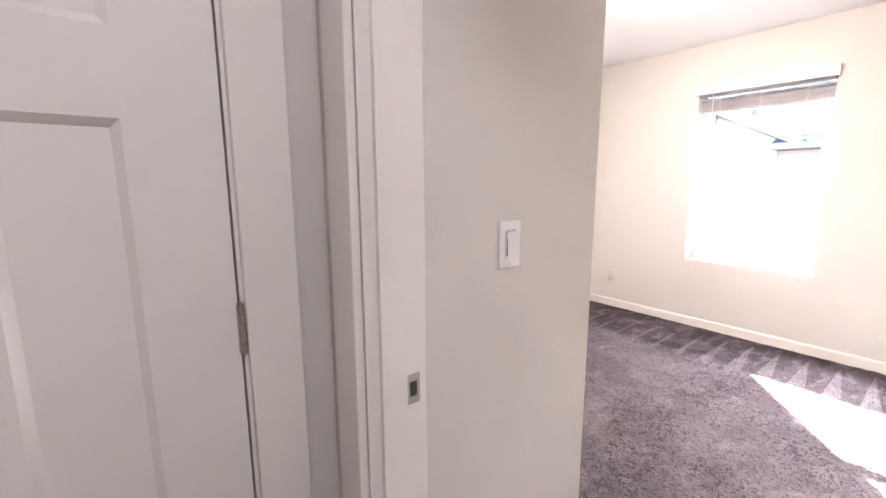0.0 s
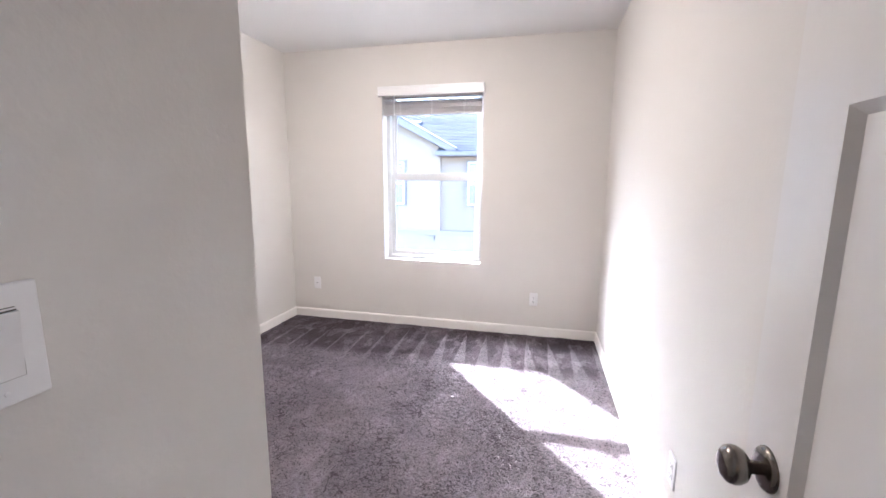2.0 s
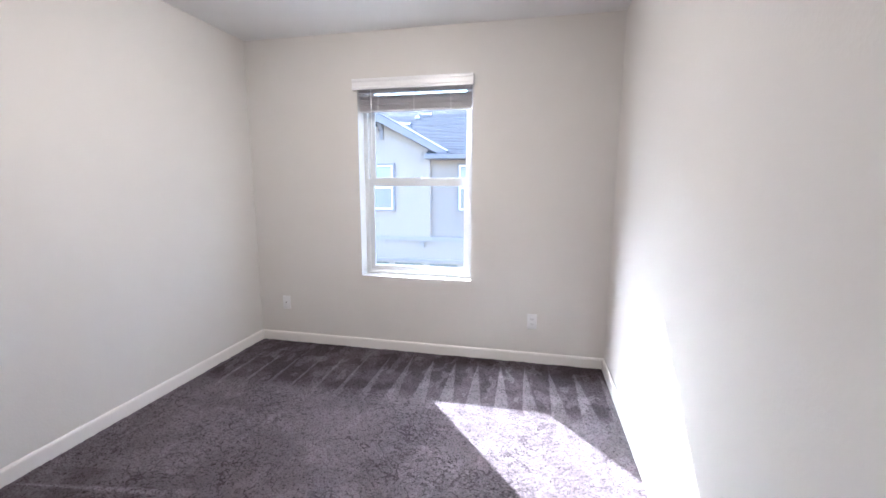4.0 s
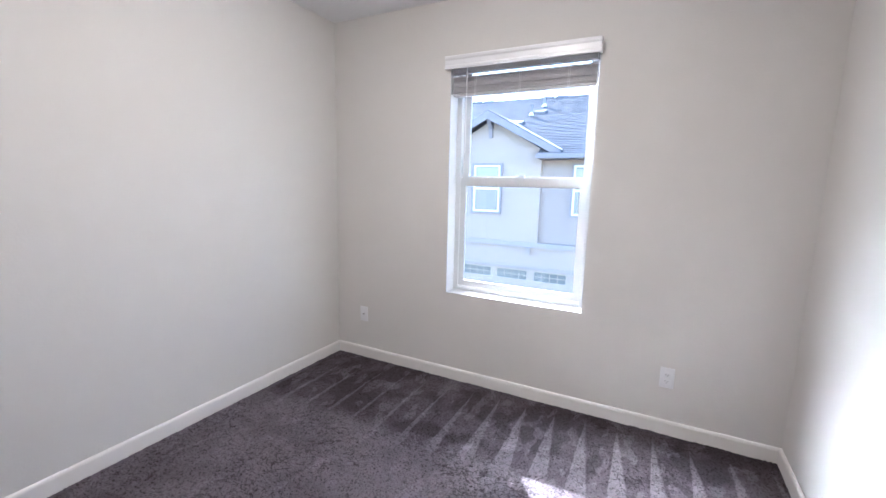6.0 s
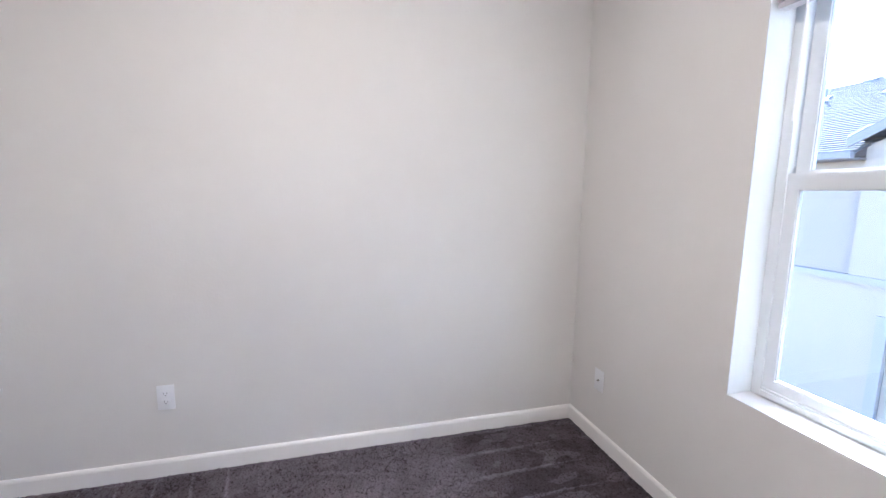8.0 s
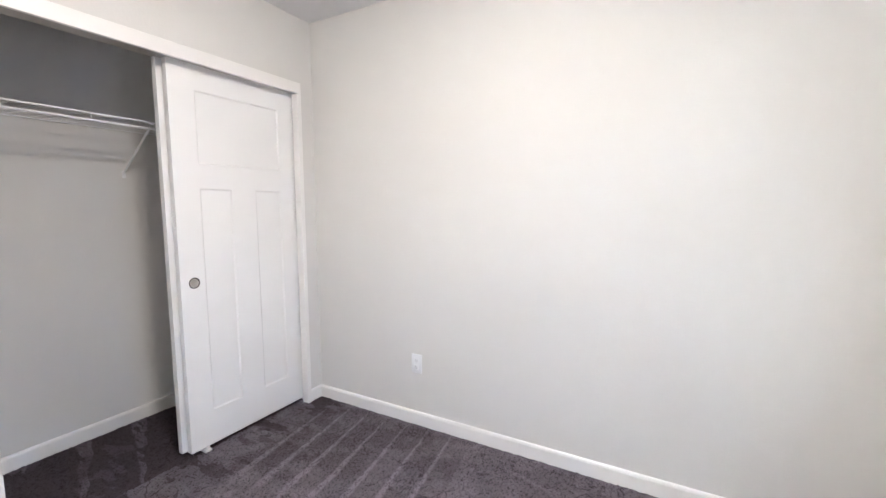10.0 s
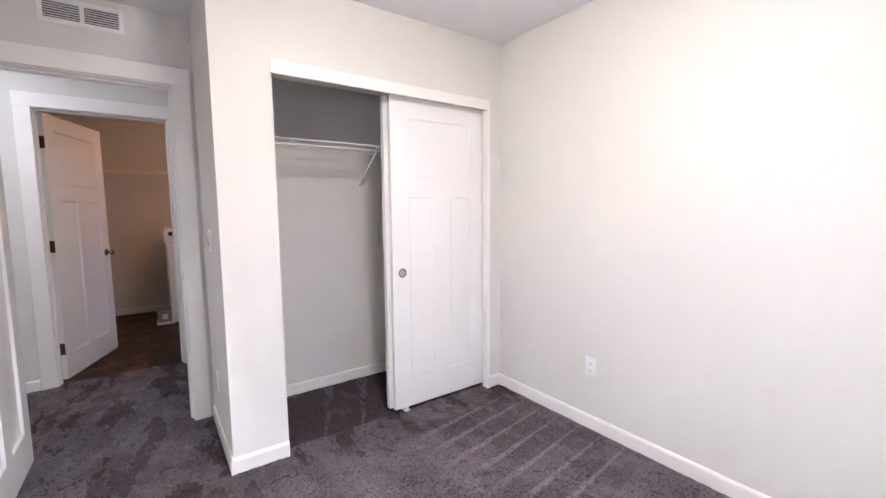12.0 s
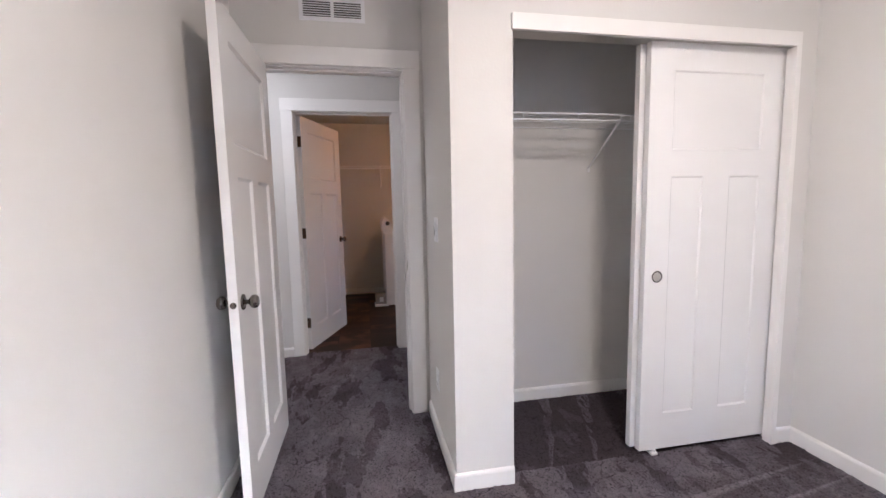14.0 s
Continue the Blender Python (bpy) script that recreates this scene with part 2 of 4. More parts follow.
LAUNDRYLIGHT = lamp_material("lit_opal_shade_laundry", (1.0, 0.40, 0.09), LAUNDRY_LAMP)


# ---------------------------------------------------------------- mesh helpers
def box(bm, x0, x1, y0, y1, z0, z1):
    v = [bm.verts.new((x, y, z)) for x in sorted((x0, x1)) for y in sorted((y0, y1)) for z in sorted((z0, z1))]
    return [bm.faces.new([v[i] for i in f]) for f in ((0, 1, 3, 2), (4, 6, 7, 5), (0, 4, 5, 1), (2, 3, 7, 6), (0, 2, 6, 4), (1, 5, 7, 3))]


def boxes(*sizes):
    bm = bmesh.new()
    for s in sizes:
        box(bm, *s)
    return bm


def soft_box(x0, x1, y0, y1, z0, z1, r=0.002, segments=2):
    bm = boxes((x0, x1, y0, y1, z0, z1))
    bmesh.ops.bevel(bm, geom=bm.edges[:], offset=r, segments=segments, affect="EDGES", profile=0.5)
    return bm


def rod(bm, a, b, r, sides=8):
    """A round bar from a to b, closed at its ends."""
    a, b = Vector(a), Vector(b)
    q = (b - a).to_track_quat("Z", "Y")
    rings = []
    for p in (a, b):
        rings.append([bm.verts.new(p + q @ Vector((r * math.cos(k * math.tau / sides), r * math.sin(k * math.tau / sides), 0))) for k in range(sides)])
    for k in range(sides):
        j = (k + 1) % sides
        bm.faces.new((rings[0][k], rings[0][j], rings[1][j], rings[1][k]))
    bm.faces.new(rings[0][::-1])
    bm.faces.new(rings[1])


def lathe(bm, profile, m=None, sides=28):
    """Turns a profile of (radius, height) about z."""
    m = m or Matrix.Identity(4)
    rings = []
    for r, z in profile:
        if r < 1e-5:
            rings.append([bm.verts.new(m @ Vector((0, 0, z)))])
        else:
            rings.append([bm.verts.new(m @ Vector((r * math.cos(k * math.tau / sides), r * math.sin(k * math.tau / sides), z))) for k in range(sides)])
    for low, high in zip(rings, rings[1:]):
        for k in range(sides):
            j = (k + 1) % sides
            if len(low) == 1 and len(high) == 1:
                continue
            if len(low) == 1:
                bm.faces.new((low[0], high[j], high[k]))
            elif len(high) == 1:
                bm.faces.new((low[k], low[j], high[0]))
            else:
                bm.faces.new((low[k], low[j], high[j], high[k]))


def prism(bm, outline, a, b, along="x"):
    """An outline of pairs pulled from a to b along an axis: pairs are (y, z) for x, (x, z) for y."""
    def at(p, s):
        return (s, p[0], p[1]) if along == "x" else (p[0], s, p[1])
    lo, hi = [bm.verts.new(at(p, a)) for p in outline], [bm.verts.new(at(p, b)) for p in outline]
    n = len(outline)
    for k in range(n):
        bm.faces.new((lo[k], lo[(k + 1) % n], hi[(k + 1) % n], hi[k]))
    bm.faces.new(lo[::-1])
    bm.faces.new(hi)


def part(name, bm, material, parent=None, label="", smooth=False, kind=""):
    me = bpy.data.meshes.new(name)
    bmesh.ops.recalc_face_normals(bm, faces=bm.faces[:])
    bm.to_mesh(me)
    bm.free()
    if smooth:
        me.shade_smooth()
        me.set_sharp_from_angle(angle=radians(38))
    me.materials.append(material)
    ob = new(name, me)
    ob.parent = parent
    return tagged(ob, label=label, kind=kind)


def thing(name, where, label, category="", group="", kind=""):
    """An Empty at the base of a thing, where its parts hang."""
    ob = new(name)
    ob.empty_display_size = 0.05
    ob.matrix_world = where if isinstance(where, Matrix) else Matrix.Translation(where)
    return tagged(ob, label, category, group, kind)


def setting(name, bm, material, label="", smooth=False):
    return part(name, bm, material, None, label, smooth, "structure")


# ---------------------------------------------------------------- the plan, in metres
W, L, H = 2.815, 2.848, 2.44          # room: width, length, ceiling
AX, AD, T = 1.805, 0.742, 0.115       # alcove's west face, its depth, wall thickness
HALL_S = -1.945                       # south face of the hall
HALL_W = 1.772                        # west end of the hall
WIN = (0.940, 1.828, 0.600, 2.110)    # window opening: x, x, sill, head
CLO = (0.106, 1.535, 2.010)           # closet opening: x, x, head
DR1 = (1.916, 2.699, 2.043)           # entry door opening
DR2 = (1.902, 2.712, 2.062)           # laundry door opening
LIN = (-1.697, -1.015, 2.043)         # linen door opening along y


def wall(name, x0, x1, y0, y1, holes=(), z0=-0.02, z1=H, material=None, label=""):
    """A wall of full thickness. holes: (from, to, bottom, top) along its longer side."""
    bm = bmesh.new()
    along_x = x1 - x0 > y1 - y0
    a, b = (x0, x1) if along_x else (y0, y1)

    def put(p, q, lo, hi):
        if q - p > 1e-4 and hi - lo > 1e-4:
            box(bm, p, q, y0, y1, lo, hi) if along_x else box(bm, x0, x1, p, q, lo, hi)
    for p, q, lo, hi in sorted(holes):
        put(a, p, z0, z1)
        put(p, q, z0, lo)
        put(p, q, hi, z1)
        a = q
    put(a, b, z0, z1)
    return setting(name, bm, material or WALL, label)


def structure():
    wall("wall_north", -T, W + T, L, L + 0.16, [WIN])
    wall("wall_west", -T, 0, -AD - T, L)
    wall("wall_east", W, W + T, -AD, L)
    wall("wall_closet_front", 0, AX - T, -T, 0, [(CLO[0], CLO[1], -0.02, CLO[2])])
    wall("wall_closet_side", AX - T, AX, -AD, 0)
    wall("wall_entry", 0, W + T, -AD - T, -AD, [(DR1[0], DR1[1], -0.02, DR1[2])])
    wall("wall_hall_west", HALL_W - T, HALL_W, HALL_S, -AD - T, [(LIN[0], LIN[1], -0.02, LIN[2])])
    wall("wall_hall_east", 4.6, 4.6 + T, HALL_S, -AD - T)
    wall("wall_hall_north", W + T, 4.6 + T, -AD - T, -AD)
    wall("wall_hall_south", HALL_W - T, 4.6 + T, HALL_S - T, HALL_S, [(DR2[0], DR2[1], -0.02, DR2[2])])
    wall("wall_laundry_south", 1.0, 3.6, -4.42 - T, -4.42)
    wall("wall_laundry_west", 1.0, 1.0 + T, -4.42, HALL_S - T)
    wall("wall_laundry_east", 3.5, 3.5 + T, -4.42, HALL_S - T)
    wall("wall_linen_back", 1.2, 1.2 + T, HALL_S - T, -AD - T)
    ceiling = boxes((-T, 4.6 + T, -AD - T, L + 0.16, H, H + 0.2), (1.0, 4.6 + T, -4.42 - T, -AD - T, H, H + 0.2))
    setting("ceiling", ceiling, CEIL, "flat ceiling with a light spray texture")
    setting("floor_laundry", boxes((1.0 + T, 3.5, -4.42, HALL_S - 0.05, -0.03, -0.004)), LAUNDRY_FLOOR, "dark brown mottled vinyl floor")
    setting("subfloor", boxes((-T, 4.6 + T, -4.5, L + 0.16, -0.25, -0.035)), plain("subfloor_board", (0.3, 0.24, 0.17), 0.8))
    wall("wall_below_north", -T, 4.6 + T, L - 0.02, L + 0.14, z0=-2.9, z1=-0.25, material=CREAM)


def carpet():
    """One sheet of pile: a fine grid raised and lowered tuft by tuft."""
    step = 0.0078
    xs, ys = np.arange(0, W + 0.1, step), np.arange(HALL_S - 0.055, L + 0.01, step)
    nx, ny = len(xs), len(ys)
    rng = np.random.default_rng(7)
    fine = rng.normal(0, 1, (ny, nx))
    mid = rng.normal(0, 1, (ny // 5 + 2, nx // 5 + 2))
    gy, gx = np.arange(ny) / 5, np.arange(nx) / 5
    iy, ix = gy.astype(int), gx.astype(int)
    fy, fx = (gy - iy)[:, None], (gx - ix)[None, :]
    m = (mid[iy][:, ix] * (1 - fy) * (1 - fx) + mid[iy + 1][:, ix] * fy * (1 - fx) + mid[iy][:, ix + 1] * (1 - fy) * fx + mid[iy + 1][:, ix + 1] * fy * fx)
    z = 0.0020 * fine + 0.0016 * m - 0.004
    jx, jy = rng.normal(0, 0.0016, (ny, nx)), rng.normal(0, 0.0016, (ny, nx))
    X, Y = np.meshgrid(xs, ys)
    co = np.stack([X + jx, Y + jy, z], -1).reshape(-1, 3)
    i = (np.arange(ny - 1)[:, None] * nx + np.arange(nx - 1)[None, :]).ravel()
    quads = np.stack([i, i + 1, i + nx + 1, i + nx], -1)
    me = bpy.data.meshes.new("floor")
    me.vertices.add(len(co))
    me.vertices.foreach_set("co", co.ravel())
    me.loops.add(quads.size)
    me.loops.foreach_set("vertex_index", quads.ravel())
    me.polygons.add(len(quads))
    me.polygons.foreach_set("loop_start", np.arange(0, quads.size, 4))
    me.update()
    me.validate()
    me.shade_smooth()
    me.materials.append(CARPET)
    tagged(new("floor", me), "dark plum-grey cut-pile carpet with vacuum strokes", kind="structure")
    setting("floor_hall_east", boxes((W + 0.095, 4.6, HALL_S - 0.055, -AD - T, -0.03, -0.002)), CARPET, "dark plum-grey carpet of the hall")
    setting("floor_linen", boxes((1.2 + T, 0 + HALL_W - T, HALL_S, -AD - T, -0.03, 0.002)), CARPET)


BASE_H, BASE_T = 0.076, 0.013


def baseboard(x0, y0, x1, y1, side):
    """A run from one end to the other; side is the way (dx, dy) that it stands out from its wall."""
    bm = bmesh.new()
    h, t = BASE_H, BASE_T
    shape = ((0, -0.006), (t, -0.006), (t, h - 0.014), (t - 0.003, h - 0.005), (t - 0.008, h), (0, h))
    if abs(x1 - x0) > abs(y1 - y0):
        prism(bm, [(y0 + side[1] * d, z) for d, z in shape], x0, x1, "x")
    else:
        prism(bm, [(x0 + side[0] * d, z) for d, z in shape], y0, y1, "y")
    setting("baseboard", bm, TRIM, "white painted baseboard")


def baseboards():
    t = BASE_T
    baseboard(0, L, W, L, (0, -1))
    baseboard(0, t, 0, L - t, (1, 0))
    baseboard(W, -AD + 0.02, W, L - t, (-1, 0))
    baseboard(0, 0, CLO[0], 0, (0, 1))
    baseboard(CLO[1], 0, AX, 0, (0, 1))
    baseboard(AX, -AD + 0.02, AX, t, (1, 0))
    baseboard(0, -AD, AX - T, -AD, (0, 1))
    baseboard(AX - T, -AD + t, AX - T, -T, (-1, 0))
    baseboard(0, -AD + t, 0, -T, (1, 0))
    baseboard(HALL_W, -AD - T, DR1[0] - 0.10, -AD - T, (0, -1))
    baseboard(DR2[1] + 0.095, HALL_S, 4.6, HALL_S, (0, 1))
    baseboard(DR1[1] + 0.1, -AD - T, 4.6, -AD - T, (0, -1))
    baseboard(1.0 + T, -4.42, 3.5, -4.42, (0, 1))


# ---------------------------------------------------------------- doors
def leaf_mesh(w, h, t=0.035, stile=0.112, mid=0.10, top=0.115, bottom=0.19, lock=(1.40, 1.525), recess=0.011, up=0.012, s=0.013):
    """A three-panel door leaf in x 0..w, y 0..-t, z 0..h: one wide panel over two tall ones, sunk on both faces."""
    bm = bmesh.new()
    lo, hi = lock[0] - up, lock[1] - up
    box(bm, 0, stile, -t, 0, 0, h)
    box(bm, w - stile, w, -t, 0, 0, h)
    box(bm, stile, w - stile, -t, 0, 0, bottom)
    box(bm, stile, w - stile, -t, 0, lo, hi)
    box(bm, stile, w - stile, -t, 0, h - top, h)
    c = w / 2
    box(bm, c - mid / 2, c + mid / 2, -t, 0, bottom, lo)
    for a, b, p, q in ((stile, c - mid / 2, bottom, lo), (c + mid / 2, w - stile, bottom, lo), (stile, w - stile, hi, h - top)):
        # sloped sticking round a sunk flat panel, both faces
        for y, d in ((0, -recess), (-t, recess)):
            outer = [bm.verts.new(v) for v in ((a, y, p), (b, y, p), (b, y, q), (a, y, q))]
            inner = [bm.verts.new(v) for v in ((a + s, y + d, p + s), (b - s, y + d, p + s), (b - s, y + d, q - s), (a + s, y + d, q - s))]
            for k in range(4):
                j = (k + 1) % 4
                f = (outer[k], outer[j], inner[j], inner[k])
                bm.faces.new(f if y == 0 else f[::-1])
            bm.faces.new(inner if y == 0 else inner[::-1])
    return bm


def knob(parent, x, z, face, sign):
    """A round knob on its rose; face: the y of the leaf's face; sign: the way out of it."""
    m = Matrix.Translation((x, face, z)) @ Matrix.Rotation(-sign * math.pi / 2, 4, "X")
    bm = bmesh.new()
    lathe(bm, [(0.0, 0.060), (0.012, 0.060), (0.020, 0.0575), (0.0255, 0.052), (0.0275, 0.045), (0.0268, 0.038), (0.023, 0.031), (0.017, 0.0265), (0.0115, 0.024),
               (0.0095, 0.020), (0.0095, 0.008)], m)
    k = part("knob", bm, NICKEL, parent, "round satin nickel knob", True)
    bm = bmesh.new()
    lathe(bm, [(0.0, 0.0095), (0.012, 0.0095), (0.022, 0.0085), (0.029, 0.006), (0.032, 0.002), (0.032, 0.0)], m)
    part("rose", bm, NICKEL, k, "stepped round nickel rose", True)


def hinge(parent, x, y, z, material=None, h=0.089, leafs=((1, 0), (0, -1))):
    bm = bmesh.new()
    for k in range(5):
        a = z - h / 2 + k * h / 5
        rod(bm, (x, y, a + 0.0006), (x, y, a + h / 5 - 0.0006), 0.0062, 12)
    rod(bm, (x, y, z + h / 2), (x, y, z + h / 2 + 0.004), 0.0045, 10)
    rod(bm, (x, y, z - h / 2 - 0.004), (x, y, z - h / 2), 0.0045, 10)
    for dx, dy in leafs:
        box(bm, x, x + dx * 0.03 + (0.0016 if not dx else 0), y, y + dy * 0.03 - (0.0016 if not dy else 0), z - h / 2, z + h / 2)
    part("hinge", bm, material or HINGE, parent, "five-knuckle butt hinge", True)


def casing_set(parent, x0, x1, top, face, sign, wide=0.089, head=0.098):
    """Flat side boards and a taller head board on one face of a wall; in the frame of the door, along x."""
    t = 0.017
    for a, b in ((x0 - wide, x0), (x1, x1 + wide)):
        bm = soft_box(a, b, face, face + sign * t, -0.004, top, 0.0015, 1)
        part("casing", bm, TRIM, parent, "flat white side casing")
    bm = soft_box(x0 - wide - 0.003, x1 + wide + 0.003, face, face + sign * (t + 0.004), top, top + head, 0.0015, 1)
    part("head_casing", bm, TRIM, parent, "taller flat white head casing")


def jamb_set(parent, x0, x1, top, y0, y1, stop_y, j=0.006):
    """Jamb boards that line the opening, with a door stop."""
    bm = boxes((x0 - 0.012, x0 + j, y0, y1, -0.004, top + 0.012), (x1 - j, x1 + 0.012, y0, y1, -0.004, top + 0.012), (x0 + j, x1 - j, y0, y1, top - j, top + 0.012))
    part("jamb", bm, TRIM, parent, "white painted door jamb")
    s0, s1 = stop_y
    bm = boxes((x0 + j, x0 + j + 0.011, s0, s1, -0.004, top - j), (x1 - j - 0.011, x1 - j, s0, s1, -0.004, top - j), (x0 + j + 0.011, x1 - j - 0.011, s0, s1, top - j - 0.011, top - j))
    part("door_stop", bm, TRIM, parent, "thin white door stop")


def leaf_at(parent, hinge_xy, angle, w, h, knob_z, flip=1, latch=True, up=0.012, stile=0.112, mid=0.10):
    """A leaf hung on its pin; angle: the heading of the leaf from its hinge, degrees from +x."""
    bm = leaf_mesh(w, h, up=up, stile=stile, mid=mid)
    for v in bm.verts:
        if flip < 0:
            v.co.y = -v.co.y
    leaf = part("leaf", bm, DOOR, parent, "white three-panel door leaf")
    leaf.matrix_local = Matrix.Translation((hinge_xy[0], hinge_xy[1], up)) @ Matrix.Rotation(radians(angle), 4, "Z")
    t = 0.035
    z = knob_z - up
    knob(leaf, w - 0.062, z, 0.0, 1 if flip > 0 else -1)
    # far side
    knob(leaf, w - 0.062, z, -t * flip, -1 if flip > 0 else 1)
    if latch:
        bm = bmesh.new()
        lathe(bm, [(0.0, 0.0105), (0.006, 0.0105), (0.0085, 0.008), (0.009, 0.0016), (0.0125, 0.0012), (0.0125, 0.0)], Matrix.Translation((w, -t / 2 * flip, z)) @ Matrix.Rotation(math.pi / 2, 4, "Y"), 16)
        part("latch", bm, NICKEL, leaf, "round nickel latch bolt and collar", True)
    return leaf


def entry_door():
    d = thing("door_1", (0, 0, 0), "white three-panel bedroom door standing open against the side wall", "door", kind="structure")
    x0, x1, top = DR1
    casing_set(d, x0, x1, top, -AD, 1, wide=0.088)
    casing_set(d, x0, x1, top, -AD - T, -1, wide=0.088)
    jamb_set(d, x0, x1, top, -AD - T, -AD, (-AD - 0.090, -AD - 0.038))
    # strike plate in the latch jamb
    bm = boxes((x0 + 0.006, x0 + 0.0075, -AD - 0.034, -AD - 0.004, 0.888, 0.948))
    strike = part("strike_plate", bm, HINGE, d, "nickel strike plate")
    part("strike_hole", soft_box(x0 + 0.0073, x0 + 0.0079, -AD - 0.027, -AD - 0.011, 0.903, 0.933, 0.0002, 1), SLOT, strike, "dark latch hole")
    leaf_at(d, (2.6835, -AD + 0.012), 89.8, 0.762, 2.020, 0.908, flip=-1)
    for z in (0.25, 1.03, 1.80):
        hinge(d, x1 - 0.006, -AD + 0.008, z, leafs=((0, -1),))


def laundry_door():
    d = thing("door_2", (0, 0, 0), "white three-panel laundry door swung open into the room", "door", kind="structure")
    x0, x1, top = DR2
    casing_set(d, x0, x1, top, HALL_S, 1, wide=0.09)
    jamb_set(d, x0, x1, top, HALL_S - T, HALL_S, (HALL_S - 0.072, HALL_S - 0.040))
    y = HALL_S - T
    strike = part("strike_plate", boxes((x0 + 0.006, x0 + 0.0075, y + 0.004, y + 0.034, 0.915, 0.975)), NICKEL, d, "nickel strike plate")
    part("strike_hole", boxes((x0 + 0.0074, x0 + 0.0080, y + 0.011, y + 0.027, 0.930, 0.960)), SLOT, strike, "dark latch hole")
    leaf = leaf_at(d, (x1 - 0.0115, HALL_S - T + 0.003), 250.0, 0.790, 2.035, 0.94, flip=1)
    for z in (0.24, 1.04, 1.82):
        part("hinge_plate", boxes((-0.0018, -0.0002, -0.034, 0.004, z - 0.045, z + 0.045)), BRONZE, leaf, "dark hinge plate on the leaf's edge")
    for z in (0.25, 1.05, 1.83):
        hinge(d, x1 - 0.008, HALL_S - T + 0.003, z, BRONZE, leafs=((0, 1),))


def linen_door():
    """Built along x, then turned to close the hall's west end."""
    w = LIN[1] - LIN[0]
    m = Matrix.Translation((HALL_W, LIN[1], 0)) @ Matrix.Rotation(radians(-90), 4, "Z")
    d = thing("door_3", m, "closed white three-panel linen closet door at the hall's end", "door", kind="structure")
    # in this frame the hall lies on +y, the hinge side at x = 0
    casing_set(d, 0, w, LIN[2], 0, 1, wide=0.092)
    jamb_set(d, 0, w, LIN[2], -T, 0, (-0.062, -0.040))
    leaf_at(d, (0.010, -0.002), 0, w - 0.020, 2.020, 0.905, flip=1, latch=False, stile=0.132, mid=0.095)
    for z in (0.25, 1.055, 1.82):
        hinge(d, 0.0075, 0.0045, z, leafs=())


# ---------------------------------------------------------------- closet
def closet():
    x0, x1, top = CLO
    setting("trim_closet_header", soft_box(0.108, 1.542, 0.0, 0.018, 1.981, 2.046, 0.0015, 1), TRIM, "flat white header board over the closet")
    setting("trim_closet_side", soft_box(x0, x0 + 0.029, -0.034, 0.017, -0.004, 1.981, 0.0015, 1), TRIM, "narrow white side trim of the closet")
    setting("trim_closet_track", boxes((x0, x1, -0.105, -0.03, 1.992, 2.010)), HINGE, "steel sliding-door track")
    for name, a, b, y, label in (("closet_door", 0.112, 0.858, -0.045, "white three-panel sliding closet door with a round finger pull"),
                                 ("closet_door", 0.120, 0.880, -0.090, "white three-panel sliding closet door behind the other")):
        d = thing(name, (a, y, 0.022), label, "door", "sliding closet doors")
        bm = leaf_mesh(b - a, 1.972, 0.033, 0.125, 0.146, 0.125, 0.185, (1.385, 1.508), 0.006, 0.022, 0.008)
        part("leaf", bm, DOOR, d)
        if y > -0.06:
            bm = bmesh.new()
            lathe(bm, [(0.0, -0.006), (0.020, -0.0055), (0.0225, 0.001), (0.0265, 0.0022), (0.0285, 0.0008), (0.0285, 0.0)],
                  Matrix.Translation((0.790 - a, 0, 0.907 - 0.022)) @ Matrix.Rotation(-math.pi / 2, 4, "X"))
            pull = part("finger_pull", bm, NICKEL, d, "round satin nickel cup pull", True)
            bm = bmesh.new()
            lathe(bm, [(0.0, -0.0045), (0.019, -0.004), (0.0205, 0.0006), (0.0, 0.0008)], Matrix.Translation((0.790 - a, 0, 0.907 - 0.022)) @ Matrix.Rotation(-math.pi / 2, 4, "X"))
            part("cup", bm, HINGE, pull, "brushed hollow of the pull", True)
    g = thing("door_guide", (0.778, -0.045, 0), "small white plastic floor guide under the closet door", "door guide")
    part("base", soft_box(-0.018, 0.018, -0.06, 0.014, -0.003, 0.010, 0.002, 1), PLASTIC, g)
    part("tab", soft_box(-0.010, 0.010, 0.002, 0.008, 0.010, 0.026, 0.001, 1), PLASTIC, g)
    wire_shelf("closet_shelf", 0.003, AX - T - 0.003, -AD, -0.365, 1.735, (0.776,), "white coated wire shelf across the closet")


